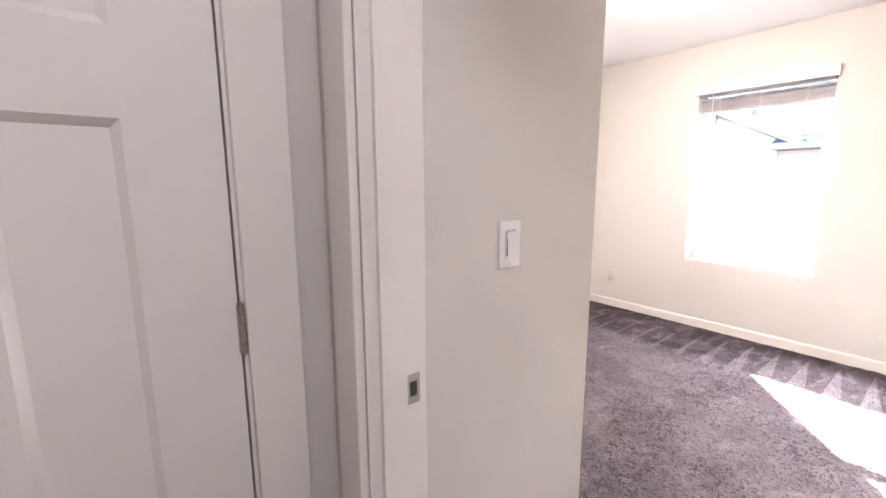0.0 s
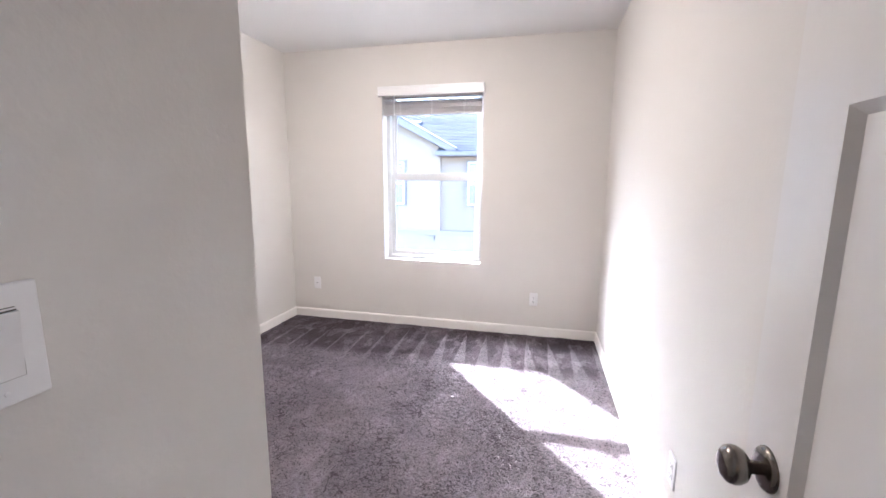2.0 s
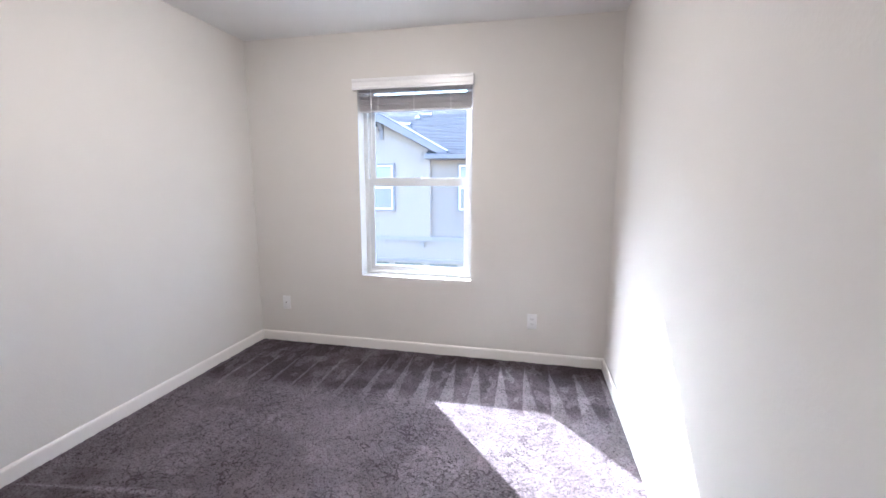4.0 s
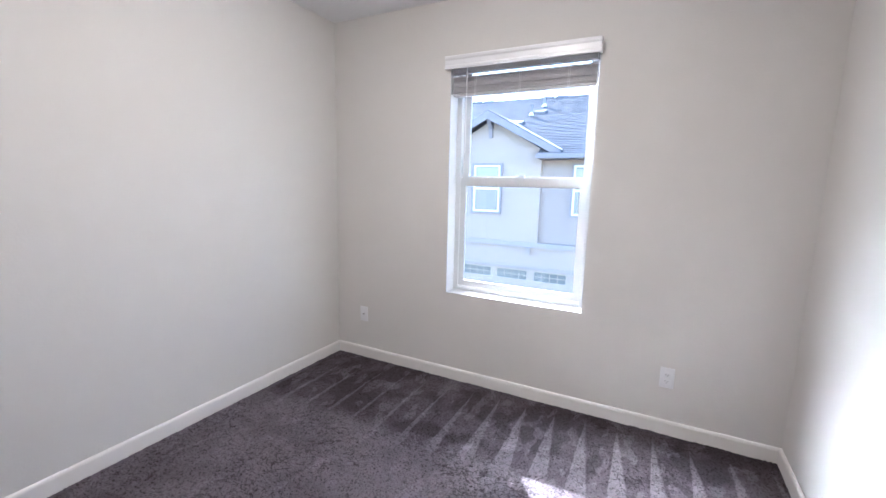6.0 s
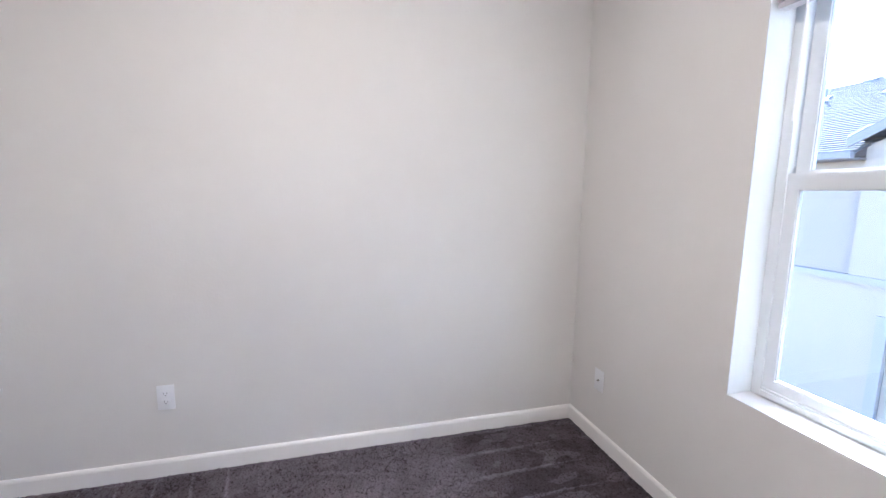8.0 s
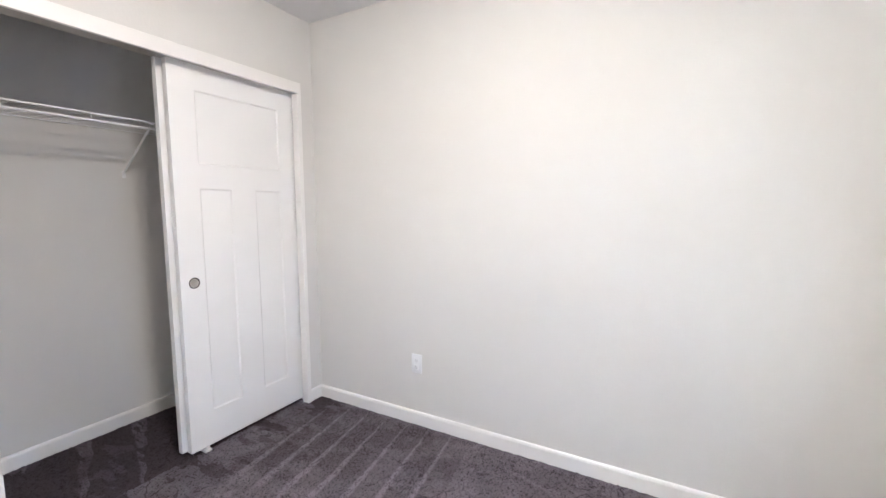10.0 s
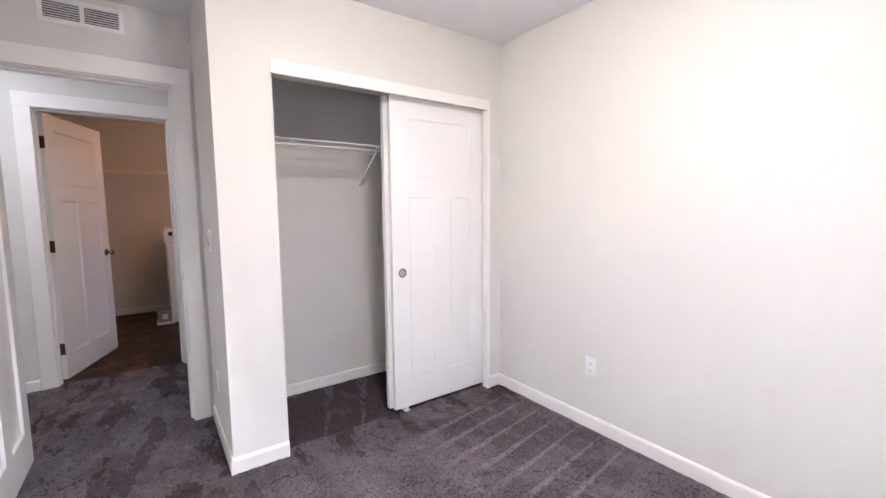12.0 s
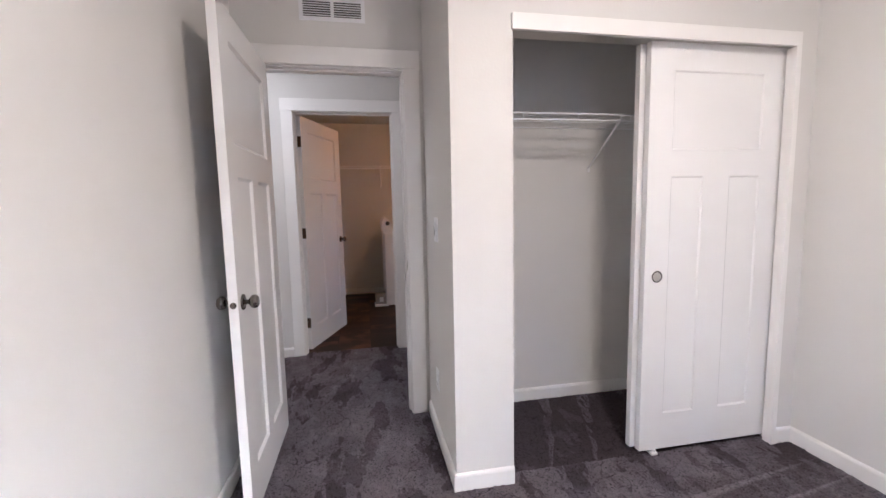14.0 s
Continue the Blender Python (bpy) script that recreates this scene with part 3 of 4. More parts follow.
def wire_shelf(name, x0, x1, back, front, z, braces, label, drop=0.032, spacing=0.0254):
    s = thing(name, (x0, back, z), label, "wire shelf")
    length, depth = x1 - x0, front - back
    bm = bmesh.new()
    rod(bm, (0, depth, 0), (length, depth, 0), 0.0044)
    part("front_rail", bm, WIRE, s, smooth=True)
    bm = bmesh.new()
    rod(bm, (0, depth + 0.002, -drop), (length, depth + 0.002, -drop), 0.0048)
    part("lip_rail", bm, WIRE, s, smooth=True)
    bm = bmesh.new()
    for y in (0.006, depth * 0.5):
        rod(bm, (0, y, -0.005), (length, y, -0.005), 0.0026)
    part("support_rod", bm, WIRE, s, smooth=True)
    bm = bmesh.new()
    n = int(length / spacing)
    for k in range(n + 1):
        x = k * length / n
        rod(bm, (x, 0.002, 0), (x, depth, 0), 0.0008, 5)
    part("deck_wires", bm, WIRE, s, "close cross wires of the deck", True, kind="stuff")
    for k in range(int(length / 0.305) + 1):
        x = min(0.12 + k * 0.305, length - 0.01)
        bm = bmesh.new()
        rod(bm, (x, depth + 0.001, 0), (x, depth + 0.002, -drop), 0.0032)
        part("tie", bm, WIRE, s, smooth=True)
    for x in braces:
        bm = bmesh.new()
        rod(bm, (x - x0, depth - 0.006, -0.012), (x - x0 - 0.018, 0.006, -0.245), 0.006)
        box(bm, x - x0 - 0.026, x - x0 - 0.010, 0.0, 0.006, -0.275, -0.235)
        rod(bm, (x - x0 - 0.012, depth - 0.004, -0.006), (x - x0 + 0.012, depth - 0.004, -0.006), 0.0055)
        part("brace", bm, WIRE, s, "slanting support brace", True)


# ---------------------------------------------------------------- window and blind
def window():
    x0, x1, z0, z1 = WIN
    w = thing("window_1", (0, 0, 0), "white vinyl single-hung window in a painted recess", "window", kind="structure")
    ya, yb = L + 0.108, L + 0.16
    f = 0.036
    bm = boxes((x0, x0 + f, ya, yb, z0, z1), (x1 - f, x1, ya, yb, z0, z1), (x0 + f, x1 - f, ya, yb, z0, z0 + f), (x0 + f, x1 - f, ya, yb, z1 - f, z1))
    bmesh.ops.bevel(bm, geom=bm.edges[:], offset=0.0015, segments=1, affect="EDGES")
    part("window_frame", bm, VINYL, w, "white vinyl window frame")
    part("sill_step", soft_box(x0 + f, x1 - f, ya - 0.006, ya + 0.016, z0 + 0.008, z0 + 0.028, 0.002, 1), VINYL, w)
    # painted lining of the recess, its colour darkened against the strong daylight there
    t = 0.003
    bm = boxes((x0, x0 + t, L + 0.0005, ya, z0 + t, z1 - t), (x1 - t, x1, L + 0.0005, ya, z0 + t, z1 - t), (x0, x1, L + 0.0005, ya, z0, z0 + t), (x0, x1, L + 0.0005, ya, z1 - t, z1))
    part("recess_lining", bm, RETURN_DIMMED, w, "plaster return in a darkened copy of the wall paint")
    for name, a, b, lo, hi, y, gl in (("lower_sash", x0 + f, x1 - f, z0 + 0.030, 1.372, ya + 0.006, (1.012, 1.752, 0.671, 1.320)),
                                      ("upper_sash", x0 + f + 0.004, x1 - f - 0.004, 1.330, z1 - f, ya + 0.030, (1.022, 1.762, 1.378, z1 - f - 0.035))):
        g0, g1, g2, g3 = gl
        d = 0.022
        bm = boxes((a, g0, y, y + d, lo, hi), (g1, b, y, y + d, lo, hi), (g0, g1, y, y + d, lo, g2), (g0, g1, y, y + d, g3, hi))
        s = part(name, bm, VINYL, w, "white vinyl sash")
        bm = boxes((g0, g0 + 0.004, y + 0.004, y + 0.018, g2, g3), (g1 - 0.004, g1, y + 0.004, y + 0.018, g2, g3), (g0, g1, y + 0.004, y + 0.018, g2, g2 + 0.004), (g0, g1, y + 0.004, y + 0.018, g3 - 0.004, g3))
        part("glazing_bead", bm, VINYL, s)
        pane = part("pane", boxes((g0, g1, y + 0.009, y + 0.013, g2, g3)), GLASS, s, "clear window pane")
        pane.visible_shadow = False
    lock = part("sash_lock", soft_box(1.350, 1.412, ya - 0.004, ya + 0.022, 1.372, 1.384, 0.003, 2), VINYL, w, "white cam lock")
    part("lock_lever", soft_box(1.372, 1.418, ya - 0.012, ya + 0.002, 1.384, 1.391, 0.002, 1), VINYL, lock)


def blind():
    x0, x1 = 0.950, 1.812
    b = thing("window_blind", (0, 0, 1.872), "raised off-white horizontal blind with a valance in the window recess", "blind")
    base = 1.872
    # valance in front of the recess, with an ogee profile and returns
    bm = bmesh.new()
    y = 2.802
    shape = [(y, 2.100), (y - 0.003, 2.094), (y - 0.003, 2.082), (y + 0.002, 2.074), (y + 0.002, 2.046), (y - 0.002, 2.038), (y - 0.002, 2.024), (y + 0.008, 2.022), (y + 0.012, 2.030), (y + 0.012, 2.100)]
    prism(bm, [(p, q - base) for p, q in shape], 0.921, 1.833, "x")
    for a in (0.921, 1.825):
        box(bm, a, a + 0.008, y + 0.012, L - 0.001, 2.024 - base, 2.100 - base)
    part("valance", bm, PLASTIC, b, "moulded white valance")
    part("headrail", soft_box(x0, x1, 2.862, 2.908, 2.008 - base, 2.046 - base, 0.003, 1), SLAT, b, "metal headrail")
    rng = random.Random(3)
    z = 0.0205
    for k in range(25):
        tilt = rng.uniform(-0.0024, 0.0024) * (1.5 if k > 14 else 0.8)
        dx, dy = rng.uniform(-0.003, 0.003), rng.uniform(-0.003, 0.002)
        bm = bmesh.new()
        pts = [(2.862, 0), (2.874, 0.0020), (2.887, 0.0027), (2.900, 0.0020), (2.912, 0)]
        top = [(p + dy, z + q + tilt * (p - 2.887) * 30) for p, q in pts]
        bot = [(p, q - 0.0021) for p, q in top[::-1]]
        prism(bm, top + bot, x0 + dx, x1 + dx, "x")
        part("slat", bm, SLAT, b)
        z += (0.0031 if k < 15 else 0.0044) + (rng.uniform(0.001, 0.0035) if k % 5 == 4 else 0)
    bm = boxes((x0, x1, 2.864, 2.910, 0.0, 0.017))
    bmesh.ops.bevel(bm, geom=bm.edges[:], offset=0.004, segments=2, affect="EDGES")
    part("bottom_rail", bm, SLAT, b, "off-white bottom rail")
    for x in (1.10, 1.381, 1.66):
        bm = bmesh.new()
        for y in (2.859, 2.915):
            rod(bm, (x, y, 0.0), (x, y, 0.135), 0.0012, 6)
        rod(bm, (x + 0.008, 2.858, 0.005), (x + 0.012, 2.857, 0.13), 0.0013, 6)
        part("ladder_cord", bm, PLASTIC, b)
    bm = bmesh.new()
    rod(bm, (1.053, 2.846, 0.156), (1.053, 2.843, -0.352), 0.0036, 6)
    rod(bm, (1.053, 2.852, 0.168), (1.053, 2.846, 0.156), 0.002, 6)
    part("wand", bm, PLASTIC, b, "clear plastic tilt wand", True)


# ---------------------------------------------------------------- plates and vents
def plate(name, place, facing, kind):
    """A cover plate on a wall. facing: heading of its face in degrees (0 = +x)."""
    names = {"outlet": ("white duplex wall outlet just above the baseboard", "outlet"), "switch": ("white rocker light switch beside the door", "light switch"),
             "jack": ("white wall plate with a small centre jack", "wall plate")}
    m = Matrix.Translation(place) @ Matrix.Rotation(radians(facing + 90), 4, "Z")
    p = thing(name, m, *names[kind])
    bm = soft_box(-0.035, 0.035, -0.0055, 0.0005, -0.0575, 0.0575, 0.003, 2)
    if kind == "switch":
        bm.free()
        bm = soft_box(-0.0385, 0.0385, -0.0065, 0.0005, -0.0615, 0.0615, 0.0025, 3)
    part("plate", bm, PLASTIC, p, smooth=True)
    if kind == "outlet":
        for z in (-0.0195, 0.0195):
            f = part("socket", soft_box(-0.0165, 0.0165, -0.0075, -0.005, z - 0.014, z + 0.014, 0.0025, 2), PLASTIC, p, smooth=True)
            bm = boxes((-0.0075, -0.0055, -0.0079, -0.0073, z - 0.002, z + 0.0065), (0.0055, 0.0075, -0.0079, -0.0073, z - 0.002, z + 0.0055))
            lathe(bm, [(0, 0.0004), (0.0024, 0.0004), (0.0024, 0)], Matrix.Translation((0, -0.0075, z - 0.0075)) @ Matrix.Rotation(math.pi / 2, 4, "X"), 10)
            part("slots", bm, SLOT, f)
        bm = bmesh.new()
        lathe(bm, [(0, 0.0012), (0.0022, 0.0009), (0.0026, 0)], Matrix.Translation((0, -0.0055, 0)) @ Matrix.Rotation(math.pi / 2, 4, "X"), 12)
        part("screw", bm, PLASTIC, p)
    elif kind == "switch":
        part("rim", boxes((-0.0180, 0.0180, -0.0068, -0.006, -0.0350, 0.0350)), SLOT, p, "thin dark gap round the rocker")
        bm = bmesh.new()
        prism(bm, [(-0.006, -0.0345), (-0.0074, -0.0345), (-0.0088, 0.0), (-0.0125, 0.0335), (-0.006, 0.0335)], -0.0172, 0.0172, "x")
        part("rocker", bm, PLASTIC, p, "broad white rocker pressed in at its foot")
        part("groove", boxes((-0.0148, -0.0134, -0.0112, -0.0084, -0.030, 0.030)), SLOT, p, "thin dark groove beside the rocker")
        part("seam", boxes((-0.0165, 0.0165, -0.0072, -0.0062, 0.0372, 0.0380)), SLOT, p, "thin dark seam over the rocker")
        for z in (-0.0485, 0.0485):
            bm = bmesh.new()
            lathe(bm, [(0, 0.001), (0.0022, 0.0008), (0.0026, 0)], Matrix.Translation((0, -0.0065, z)) @ Matrix.Rotation(math.pi / 2, 4, "X"), 12)
            part("screw", bm, PLASTIC, p)
    else:
        bm = bmesh.new()
        lathe(bm, [(0, 0.009), (0.003, 0.009), (0.0042, 0.007), (0.0042, 0)], Matrix.Translation((0, -0.0055, 0)) @ Matrix.Rotation(math.pi / 2, 4, "X"), 12)
        part("jack", bm, NICKEL, p, "threaded cable jack", True)


def wall_grille():
    """The return-air grille over the door."""
    x0, x1, z0, z1, y = 2.118, 2.466, 2.279, 2.406, -AD
    g = thing("wall_vent", (x0, y, z0), "white stamped-steel air grille with louvres above the bedroom door", "vent")
    w, h, t = x1 - x0, z1 - z0, 0.006
    e = 0.021
    c = w / 2
    bm = boxes((0, w, 0, t, 0, e), (0, w, 0, t, h - e, h), (0, e, 0, t, e, h - e), (w - e, w, 0, t, e, h - e), (c - 0.009, c + 0.009, 0, t, e, h - e))
    bmesh.ops.bevel(bm, geom=[q for q in bm.edges if q.is_boundary is False and q.calc_length() > 0.1], offset=0.001, segments=1, affect="EDGES")
    part("frame", bm, PLASTIC, g, "flat white grille frame")
    part("backing", boxes((e, w - e, 0.0002, 0.001, e, h - e)), DUCT, g, "dark duct opening")
    rows = 7
    for a, b in ((e, c - 0.009), (c + 0.009, w - e)):
        for k in range(rows):
            z = e + (k + 0.5) * (h - 2 * e) / rows
            bm = bmesh.new()
            prism(bm, [(0.0012, z + 0.0046), (0.0052, z - 0.0012), (0.0064, z - 0.0008), (0.0064, z + 0.0012), (0.0024, z + 0.0056)], a, b, "x")
            part("slat", bm, PLASTIC, g)


def floor_register():
    x0, x1, y0, y1 = 2.528, 2.680, 0.540, 0.853
    g = thing("floor_register", (x0, y0, 0.0), "white metal floor register set in the carpet beside the wall", "vent")
    w, d = x1 - x0, y1 - y0
    e = 0.024
    bm = boxes((0, w, 0, e, -0.004, 0.006), (0, w, d - e, d, -0.004, 0.006), (0, e, e, d - e, -0.004, 0.006), (w - e, w, e, d - e, -0.004, 0.006), (w / 2 - 0.003, w / 2 + 0.003, e, d - e, -0.004, 0.005))
    part("frame", bm, PLASTIC, g, "bevelled white rim")
    part("backing", boxes((e, w - e, e, d - e, -0.002, 0.001)), DUCT, g, "dark duct opening")
    for k in range(14):
        y = e + (k + 0.5) * (d - 2 * e) / 14
        bm = bmesh.new()
        prism(bm, [(y - 0.004, 0.001), (y + 0.002, 0.0048), (y + 0.004, 0.0048), (y - 0.002, 0.001)], e, w - e, "x")
        part("slat", bm, PLASTIC, g)


def ceiling_lamp(name, x, y, shade, label):
    g = thing(name, (x, y, H), label, "ceiling light")
    bm = bmesh.new()
    lathe(bm, [(0.0, 0.0), (0.172, 0.0), (0.172, -0.012), (0.160, -0.026), (0.150, -0.028)], sides=40)
    part("pan", bm, NICKEL, g, "satin nickel rim", True)
    bm = bmesh.new()
    lathe(bm, [(0.152, -0.026), (0.148, -0.045), (0.130, -0.068), (0.098, -0.086), (0.055, -0.097), (0.0, -0.100)], sides=40)
    part("shade", bm, shade, g, "glowing opal glass dome", True)


# ---------------------------------------------------------------- laundry
def laundry():
    w = thing("washing_machine", (1.262, -4.22, -0.004), "white top-loading washing machine in the laundry", "washing machine")
    part("body", soft_box(0, 0.668, 0, 0.690, 0.012, 0.93, 0.012, 2), PLASTIC, w, "white enamelled body")
    part("lid", soft_box(0.08, 0.55, 0.05, 0.60, 0.931, 0.945, 0.006, 2), PLASTIC, w)
    bm = bmesh.new()
    prism(bm, [(0.560, 0.93), (0.672, 0.93), (0.684, 0.955), (0.690, 1.07), (0.672, 1.118), (0.640, 1.130), (0.600, 1.110), (0.565, 1.00)], 0.02, 0.668, "y")
    c = part("control_panel", bm, PLASTIC, w, "rounded white control console", True)
    bm = bmesh.new()
    lathe(bm, [(0, 0.012), (0.022, 0.012), (0.027, 0.0)], Matrix.Translation((0.62, 0.668, 1.06)) @ Matrix.Rotation(-math.pi / 2, 4, "X"), 18)
    part("dial", bm, SLOT, c, "dark dial")
    for a, b in ((0.05, 0.05), (0.62, 0.05), (0.05, 0.64), (0.62, 0.64)):
        bm = bmesh.new()
        rod(bm, (a, b, 0.0), (a, b, 0.014), 0.02, 12)
        part("foot", bm, SLOT, w)
    s = thing("floor_box", (1.912, -3.70, -0.004), "small white box with a grey face on the laundry floor", "box")
    part("tray", soft_box(-0.01, 0.165, -0.02, 0.165, 0, 0.028, 0.003, 1), PLASTIC, s)
    part("body", soft_box(0.0, 0.155, 0.0, 0.15, 0.028, 0.155, 0.004, 1), plain("grey_box", (0.30, 0.29, 0.28), 0.5), s)
    part("label", boxes((0.055, 0.105, 0.150, 0.1512, 0.06, 0.12)), PLASTIC, s)
    wire_shelf("laundry_shelf", 1.0 + T + 0.003, 3.497, -4.42, -4.06, 1.815, (1.93, 2.9), "white coated wire shelf on the laundry's back wall")


# ---------------------------------------------------------------- the building across the alley
YH = 10.27                            # face of the bay and the garage
YM = 10.38                            # face of the set-back upper wall
GROUND = -2.90


def far_window(name, x0, x1, z0, z1, y):
    w = thing(name, (x0, y, z0), "white-framed window with a drawn blind in the house across the alley", "window", kind="structure")
    a, b = x1 - x0, z1 - z0
    e, r = 0.045, 0.05
    bm = boxes((-r, a + r, -0.06, 0.0, -r, 0), (-r, a + r, -0.06, 0.0, b, b + r), (-r, 0, -0.06, 0.0, 0, b), (a, a + r, -0.06, 0.0, 0, b))
    part("surround", bm, FASCIA, w, "grey window surround")
    bm = boxes((0, e, -0.045, 0, 0, b), (a - e, a, -0.045, 0, 0, b), (e, a - e, -0.045, 0, 0, e), (e, a - e, -0.045, 0, b - e, b), (e, a - e, -0.04, 0, b * 0.5 - 0.025, b * 0.5 + 0.025))
    part("window_frame", bm, VINYL, w, "white vinyl frame")
    part("pane", boxes((e, a - e, -0.018, -0.008, e, b * 0.5 - 0.025)), DARKGLASS, w)
    part("pane", boxes((e, a - e, -0.018, -0.008, b * 0.5 + 0.025, b - e)), DARKGLASS, w)
    for k in range(12):
        z = b * 0.5 + 0.05 + k * (b * 0.5 - 0.12) / 12
        part("blind_slat", boxes((e + 0.01, a - e - 0.01, -0.024, -0.019, z, z + 0.03)), FARBLIND, w)


def shingles(bm, x0, x1, y0, z0, rise, run_y, rows, wide, rng):
    """Courses of lapped tabs up a slope."""
    ln = math.hypot(1, rise)
    for r in range(rows):
        a, b = r * run_y / rows, (r + 1.12) * run_y / rows
        x = x0 - rng.uniform(0, wide)
        while x < x1:
            q = wide * rng.uniform(0.75, 1.25)
            lift = 0.018 + rng.uniform(0, 0.006)
            p = [(max(x, x0), y0 + a, z0 + a * rise + lift), (min(x + q - 0.008, x1), y0 + a, z0 + a * rise + lift), (min(x + q - 0.008, x1), y0 + b, z0 + b * rise + 0.004), (max(x, x0), y0 + b, z0 + b * rise + 0.004)]
            if p[1][0] - p[0][0] > 0.02:
                v = [bm.verts.new(c) for c in p]
                bm.faces.new(v)
                d = [bm.verts.new((c[0], c[1], c[2] - 0.016)) for c in p[:2]]
                bm.faces.new((v[0], v[1], d[1], d[0]))
            x += q


def house():
    h = thing("apartment_building", (0, YH, GROUND), "two-storey cream stucco townhouse with gabled bay and garage across the alley", "house")
    to = Matrix.Translation((0, -YH, -GROUND))

    def add(name, bm, mat, label="", kind=""):
        bmesh.ops.transform(bm, matrix=to, verts=bm.verts[:])
        return part(name, bm, mat, h, label, kind=kind)
    gx0, gx1, gz = -2.36, 1.46, -0.71
    zb = -0.03
    # ground floor, with the garage opening
    bm = boxes((-14, gx0 - 0.16, YH, YH + 0.3, GROUND, zb), (gx1 + 0.16, 16, YH, YH + 0.3, GROUND, zb), (gx0 - 0.16, gx1 + 0.16, YH, YH + 0.3, gz + 0.07, zb))
    add("wall", bm, CREAM, "cream stucco ground-floor wall")
    add("wall", boxes((-14, 16, YM, YM + 0.3, zb - 0.05, 2.02)), TAUPE, "taupe stucco upper wall")
    add("ledge", boxes((-14, 16, YH + 0.3, YM, zb - 0.12, zb - 0.06)), FASCIA)
    bm = boxes((-14, 16, YH - 0.045, YH, zb - 0.125, zb))
    add("band", bm, BAND, "grey horizontal band between the storeys")
    # gabled bays
    rise = 0.545
    for c in (-1.64, -8.5, 6.2):
        a, b = c - 1.36, c + 1.29
        ya = YH - 0.32
        top = 3.095                       # upper edge of the bargeboards at the peak
        wall_top = top - 0.21 - rise * 1.36
        bm = bmesh.new()
        prism(bm, [(a, zb), (b, zb), (b, wall_top + rise * 0.07), (c, top - 0.20), (a, wall_top)], YH, YM + 0.02, "y")
        add("bay_wall", bm, CREAM, "cream stucco bay wall")
        for s, o in ((-1, 1.47), (1, 1.78)):
            bm = bmesh.new()
            e = c + s * o
            ze = top - rise * o
            prism(bm, [(c, top - 0.20), (c, top), (e, ze), (e, ze - 0.155)], ya, ya + 0.04, "y")
            add("bargeboard", bm, FASCIA, "grey bargeboard")
            bm = bmesh.new()
            prism(bm, [(c, top - 0.03), (c, top + 0.02), (e, ze + 0.02), (e, ze - 0.03)], ya + 0.04, YH + 2.6, "y")
            add("bay_roof", bm, SHINGLE, "grey shingle gable roof")
            bm = bmesh.new()
            q = c + s * (0.55 if s > 0 else 1.2)
            zq = top - rise * abs(q - c)
            prism(bm, [(q, zq + 0.021), (q, zq + 0.047), (e, ze + 0.047), (e, ze + 0.021)], ya + 0.01, ya + 0.20, "y")
            add("flashing", bm, VINYL, "pale metal edge flashing")
        bm = bmesh.new()
        prism(bm, [(ya + 0.05, top - 0.17), (YH, top - 0.17), (YH, top - 0.62), (YH - 0.045, top - 0.62), (YH - 0.07, top - 0.40), (YH - 0.2, top - 0.26)], c - 0.05, c + 0.05, "x")
        add("bracket", bm, FASCIA, "grey gable bracket")
    # main roof: a long slope, with eaves that come forward beside the bays
    rise2, ridge_run = 0.402, 6.12
    y0, z0 = YH - 0.32, 2.075
    mid = 0.36
    zm = z0 + rise2 * mid
    bm = bmesh.new()
    prism(bm, [(y0 + mid, zm - 0.03), (y0 + mid, zm), (y0 + ridge_run, z0 + rise2 * ridge_run), (y0 + 2 * ridge_run, z0), (y0 + 2 * ridge_run, z0 - 0.03)], -14.3, 16.3, "x")
    add("roof", bm, FASCIA, "long grey shingled main roof")
    bm = bmesh.new()
    shingles(bm, -9, 6, y0 + mid, zm, rise2, ridge_run - mid, 42, 0.32, random.Random(5))
    add("shingles", bm, SHINGLE, "lapped grey shingles", kind="stuff")
    for xa, xb in ((-0.375, 4.6), (-6.9, -2.98)):
        bm = bmesh.new()
        prism(bm, [(y0, z0 - 0.04), (y0, z0), (y0 + mid, zm), (y0 + mid, zm - 0.04)], xa, xb, "x")
        add("eave", bm, SHINGLE, "dark shingled eave")
        bm = bmesh.new()
        shingles(bm, xa, xb, y0, z0, rise2, mid, 3, 0.32, random.Random(6))
        add("eave_shingles", bm, SHINGLE, "lapped grey shingles of the eave", kind="stuff")
        add("gutter", boxes((xa - 0.02, xb, y0 - 0.10, y0, z0 - 0.115, z0 - 0.005)), FASCIA, "grey gutter")
        add("soffit", boxes((xa, xb, y0, YM, z0 - 0.13, z0 - 0.115)), FASCIA, "grey boarded soffit")

    def on_roof(run):
        return y0 + run, z0 + rise2 * run
    for x, run in ((-1.56, 3.46), (-1.45, 4.56), (-6.4, 4.4)):
        y, z = on_roof(run)
        bm = bmesh.new()
        rod(bm, (x, y, z - 0.02), (x, y, z + 0.34), 0.035, 12)
        add("vent_pipe", bm, VENTDARK, "dark vent pipe")
        bm = bmesh.new()
        lathe(bm, [(0.09, 0.0), (0.055, 0.07), (0.040, 0.10)], Matrix.Translation((x, y, z + 0.01)), 14)
        add("pipe_boot", bm, VINYL, "pale flashing boot round the pipe")
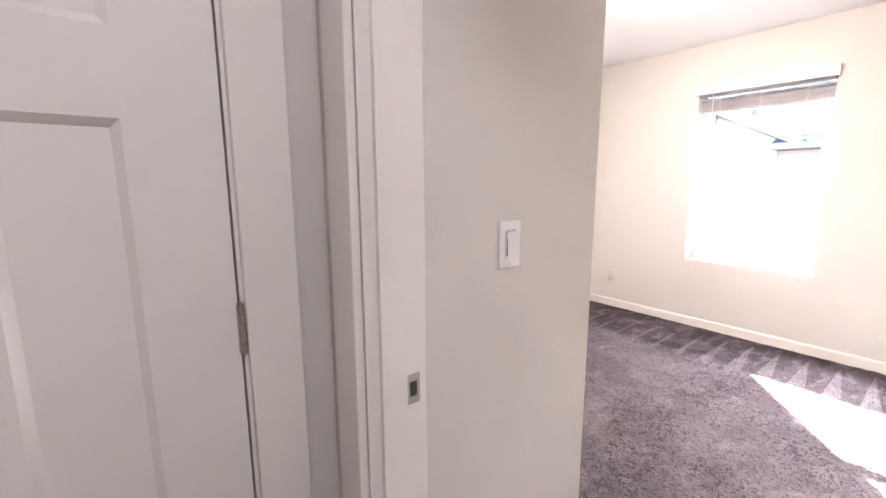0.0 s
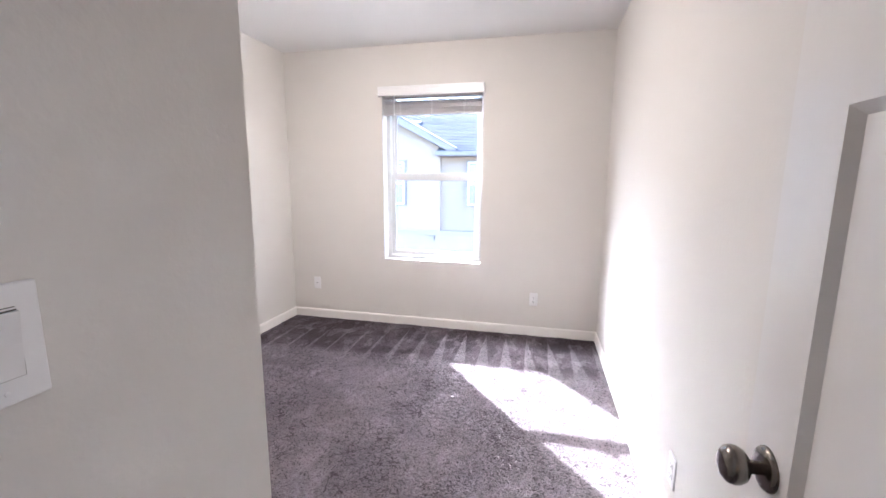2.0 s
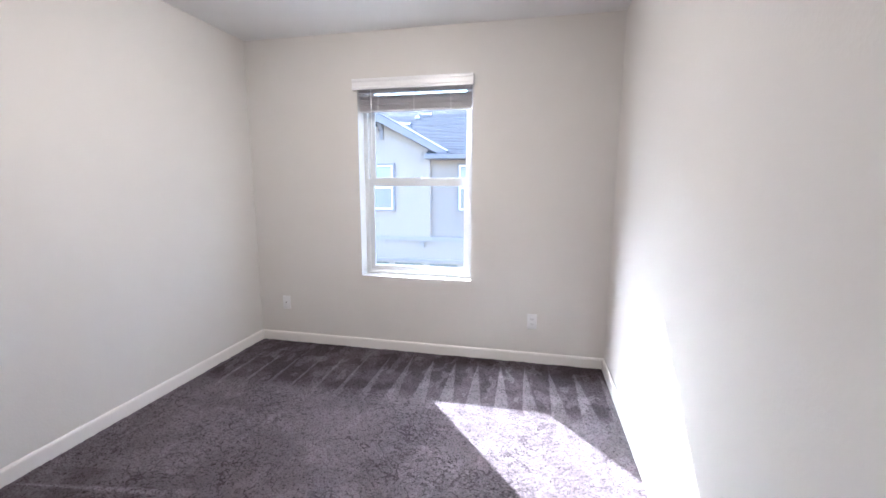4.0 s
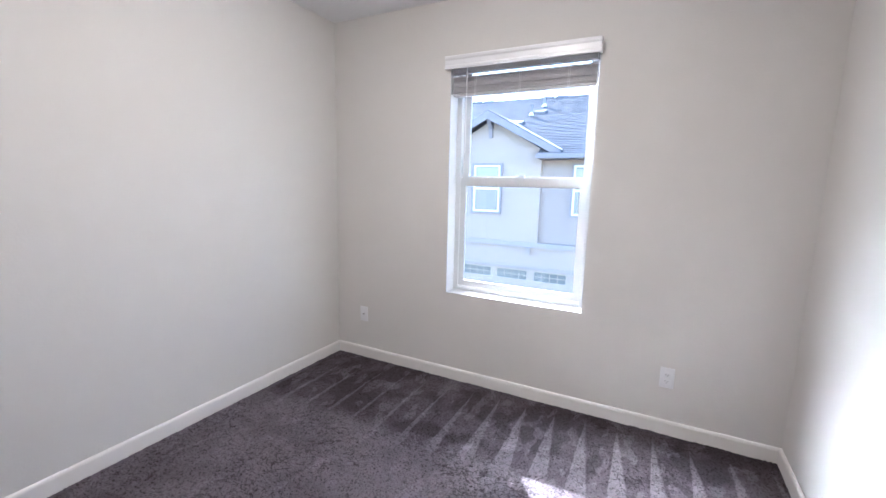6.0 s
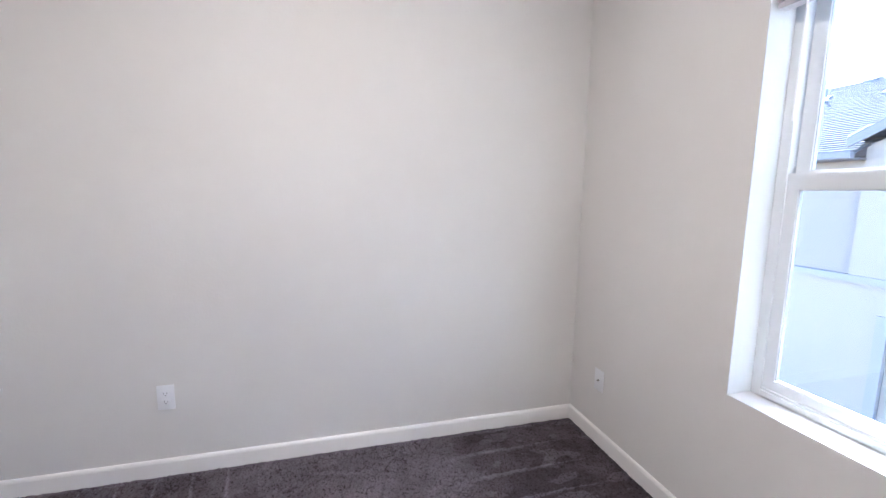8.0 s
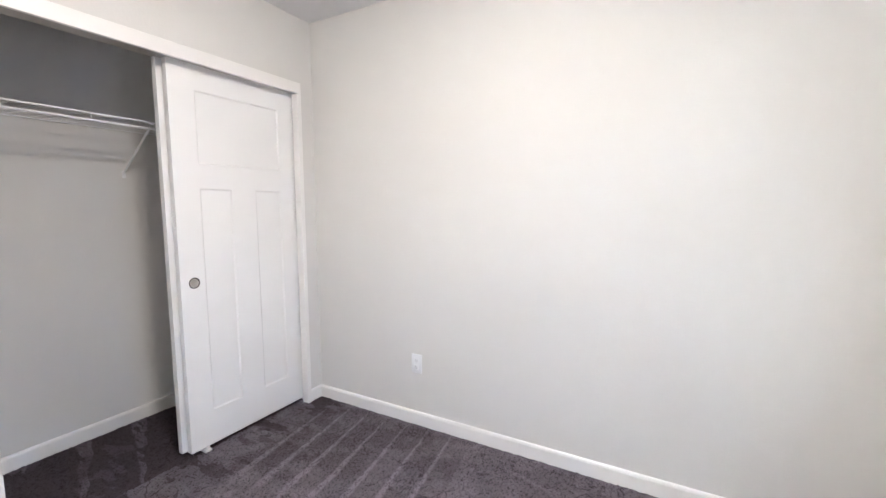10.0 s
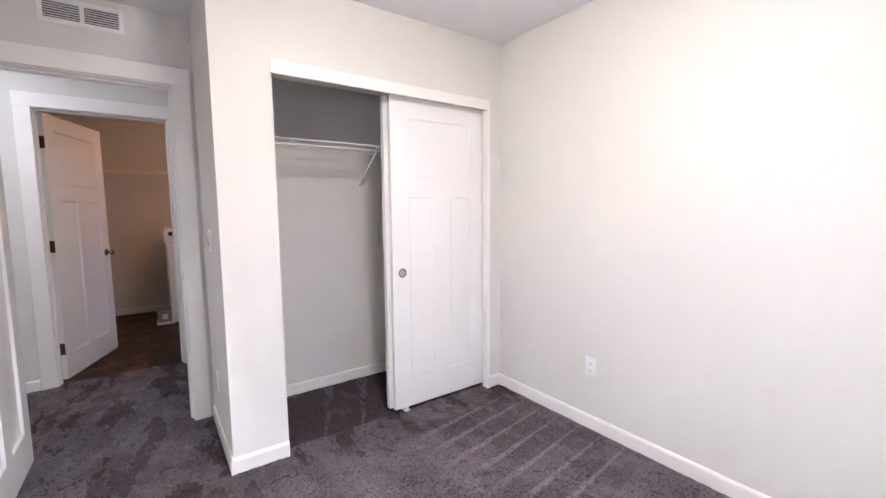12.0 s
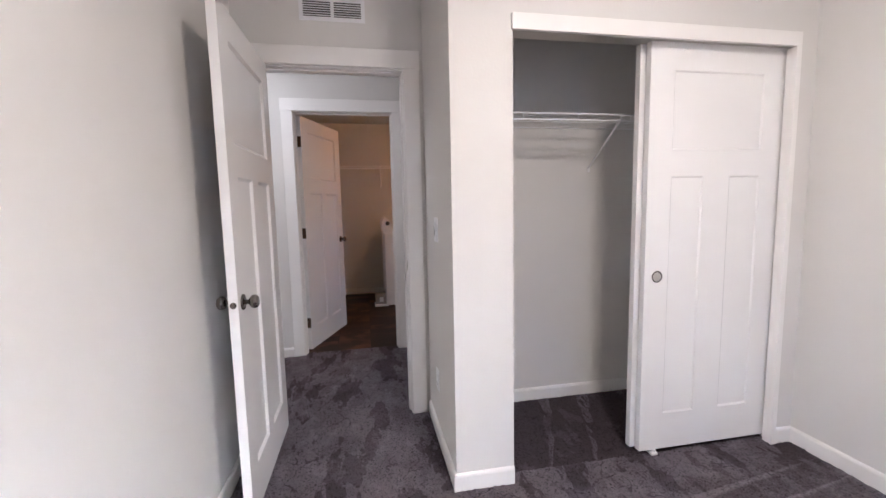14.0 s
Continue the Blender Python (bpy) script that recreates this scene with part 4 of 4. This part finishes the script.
    for x, run in ((-5.65, 6.1), (-5.04, 6.1), (-4.48, 6.05), (-4.0, 6.0), (-1.69, 6.0), (-1.2, 6.0), (-6.4, 6.1), (-1.36, 3.84), (-1.72, 2.65), (-4.8, 4.1), (-4.3, 4.0), (-6.6, 4.6)):
        y, z = on_roof(run)
        bm = bmesh.new()
        prism(bm, [(y - 0.14, z - 0.06), (y - 0.14, z + 0.02), (y + 0.08, z + 0.10), (y + 0.14, z + 0.09), (y + 0.14, z + 0.02)], x - 0.16, x + 0.16, "x")
        add("roof_vent", bm, VENTDARK, "low dark roof vent")
    # a cable looped over the roof between two vents
    bm = bmesh.new()
    last = None
    for k in range(15):
        u = k / 14
        run = 4.15 + 1.8 * u
        x = -4.75 - 0.30 * math.sin(u * math.pi) - 0.25 * u
        y, z = on_roof(run)
        here = (x, y, z + 0.05)
        if last:
            rod(bm, last, here, 0.022, 6)
        last = here
    add("roof_conduit", bm, VINYL, "pale conduit looped over the roof")
    # garage door
    g = new("garage_door")
    g.parent = h
    g.matrix_local = Matrix.Translation((gx0, 0.06, 0))
    tagged(g, "cream panelled garage door with a row of small windows")
    top = gz - GROUND
    w = gx1 - gx0
    rows, cols = 4, 4
    ph, pw = top / rows, w / cols
    for r in range(rows):
        if r < rows - 1:
            bm = boxes((0, w, 0, 0.045, r * ph + 0.006, (r + 1) * ph - 0.004))
            for c in range(cols):
                box(bm, c * pw + 0.09, (c + 1) * pw - 0.09, -0.012, 0, r * ph + 0.11, (r + 1) * ph - 0.11)
            part("panel", bm, GARAGE, g)
        else:
            bm = bmesh.new()
            lo, hi = r * ph + 0.006, top
            a0, a1 = top - 0.285, top - 0.055
            box(bm, 0, w, 0, 0.045, lo, a0)
            box(bm, 0, w, 0, 0.045, a1, hi)
            xs = [0.02]
            for c in range(cols):
                xs += [c * pw + 0.045, (c + 1) * pw - 0.135]
            xs = [0.0] + xs[1:] + [w]
            for c in range(0, len(xs), 2):
                box(bm, xs[c], xs[c + 1], 0, 0.045, a0, a1)
            part("panel", bm, GARAGE, g)
            for c in range(cols):
                p, q = c * pw + 0.045, (c + 1) * pw - 0.135
                part("pane", boxes((p, q, 0.02, 0.026, a0, a1)), DARKGLASS, g)
                bars = [(p, q, 0.008, 0.019, (a0 + a1) / 2 - 0.008, (a0 + a1) / 2 + 0.008)] + [(p + (q - p) * k / 4 - 0.007, p + (q - p) * k / 4 + 0.007, 0.008, 0.019, a0, a1) for k in (1, 2, 3)]
                part("muntin", boxes(*bars), GARAGE, g)
    bm = boxes((gx0 - 0.16, gx0, YH - 0.03, YH + 0.05, GROUND, gz), (gx1, gx1 + 0.16, YH - 0.03, YH + 0.05, GROUND, gz), (gx0 - 0.16, gx1 + 0.16, YH - 0.03, YH + 0.05, gz, gz + 0.07))
    add("garage_trim", bm, BAND, "grey trim round the garage door")
    # wall lantern under the band
    bm = boxes((-0.60, -0.50, YH - 0.09, YH, zb - 0.30, zb - 0.135), (-0.63, -0.47, YH - 0.13, YH - 0.0, zb - 0.14, zb - 0.127))
    add("wall_lantern", bm, BAND, "small grey wall lantern")
    for x0, x1, y in ((-2.05, -1.35, YH), (0.39, 1.09, YM), (-9.0, -8.2, YH), (3.2, 4.0, YM), (-5.3, -4.5, YM)):
        far_window("window", x0, x1, 0.67, 1.82, y)
        bpy.context.view_layer.update()


def outside():
    setting("ground", boxes((-300, 300, L + 0.2, 500, GROUND - 0.2, GROUND)), ASPHALT, "asphalt alley between the buildings")
    house()


structure()
carpet()
baseboards()
entry_door()
laundry_door()
linen_door()
closet()
window()
blind()
plate("outlet", (2.292, L, 0.318), 270, "outlet")
plate("wall_plate", (0.250, L, 0.336), 270, "jack")
plate("outlet", (0.0, 0.783, 0.370), 0, "outlet")
plate("outlet", (W, 0.815, 0.305), 180, "outlet")
plate("outlet", (AX, -0.435, 0.330), 0, "outlet")
plate("light_switch", (AX, -0.384, 1.148), 0, "switch")
wall_grille()
floor_register()
ceiling_lamp("ceiling_light", 1.37, 1.42, ROOMLIGHT, "lit flush-mounted dome light on the bedroom ceiling")
# added fill: an unseen dome placed to shine through the door onto the alcove
ceiling_lamp("ceiling_light", 3.10, -1.22, HALLFILL, "unseen dome light added to brighten the hall and alcove")
ceiling_lamp("ceiling_light", 1.38, -2.95, LAUNDRYLIGHT, "lit flush-mounted dome light on the laundry ceiling")
laundry()
outside()
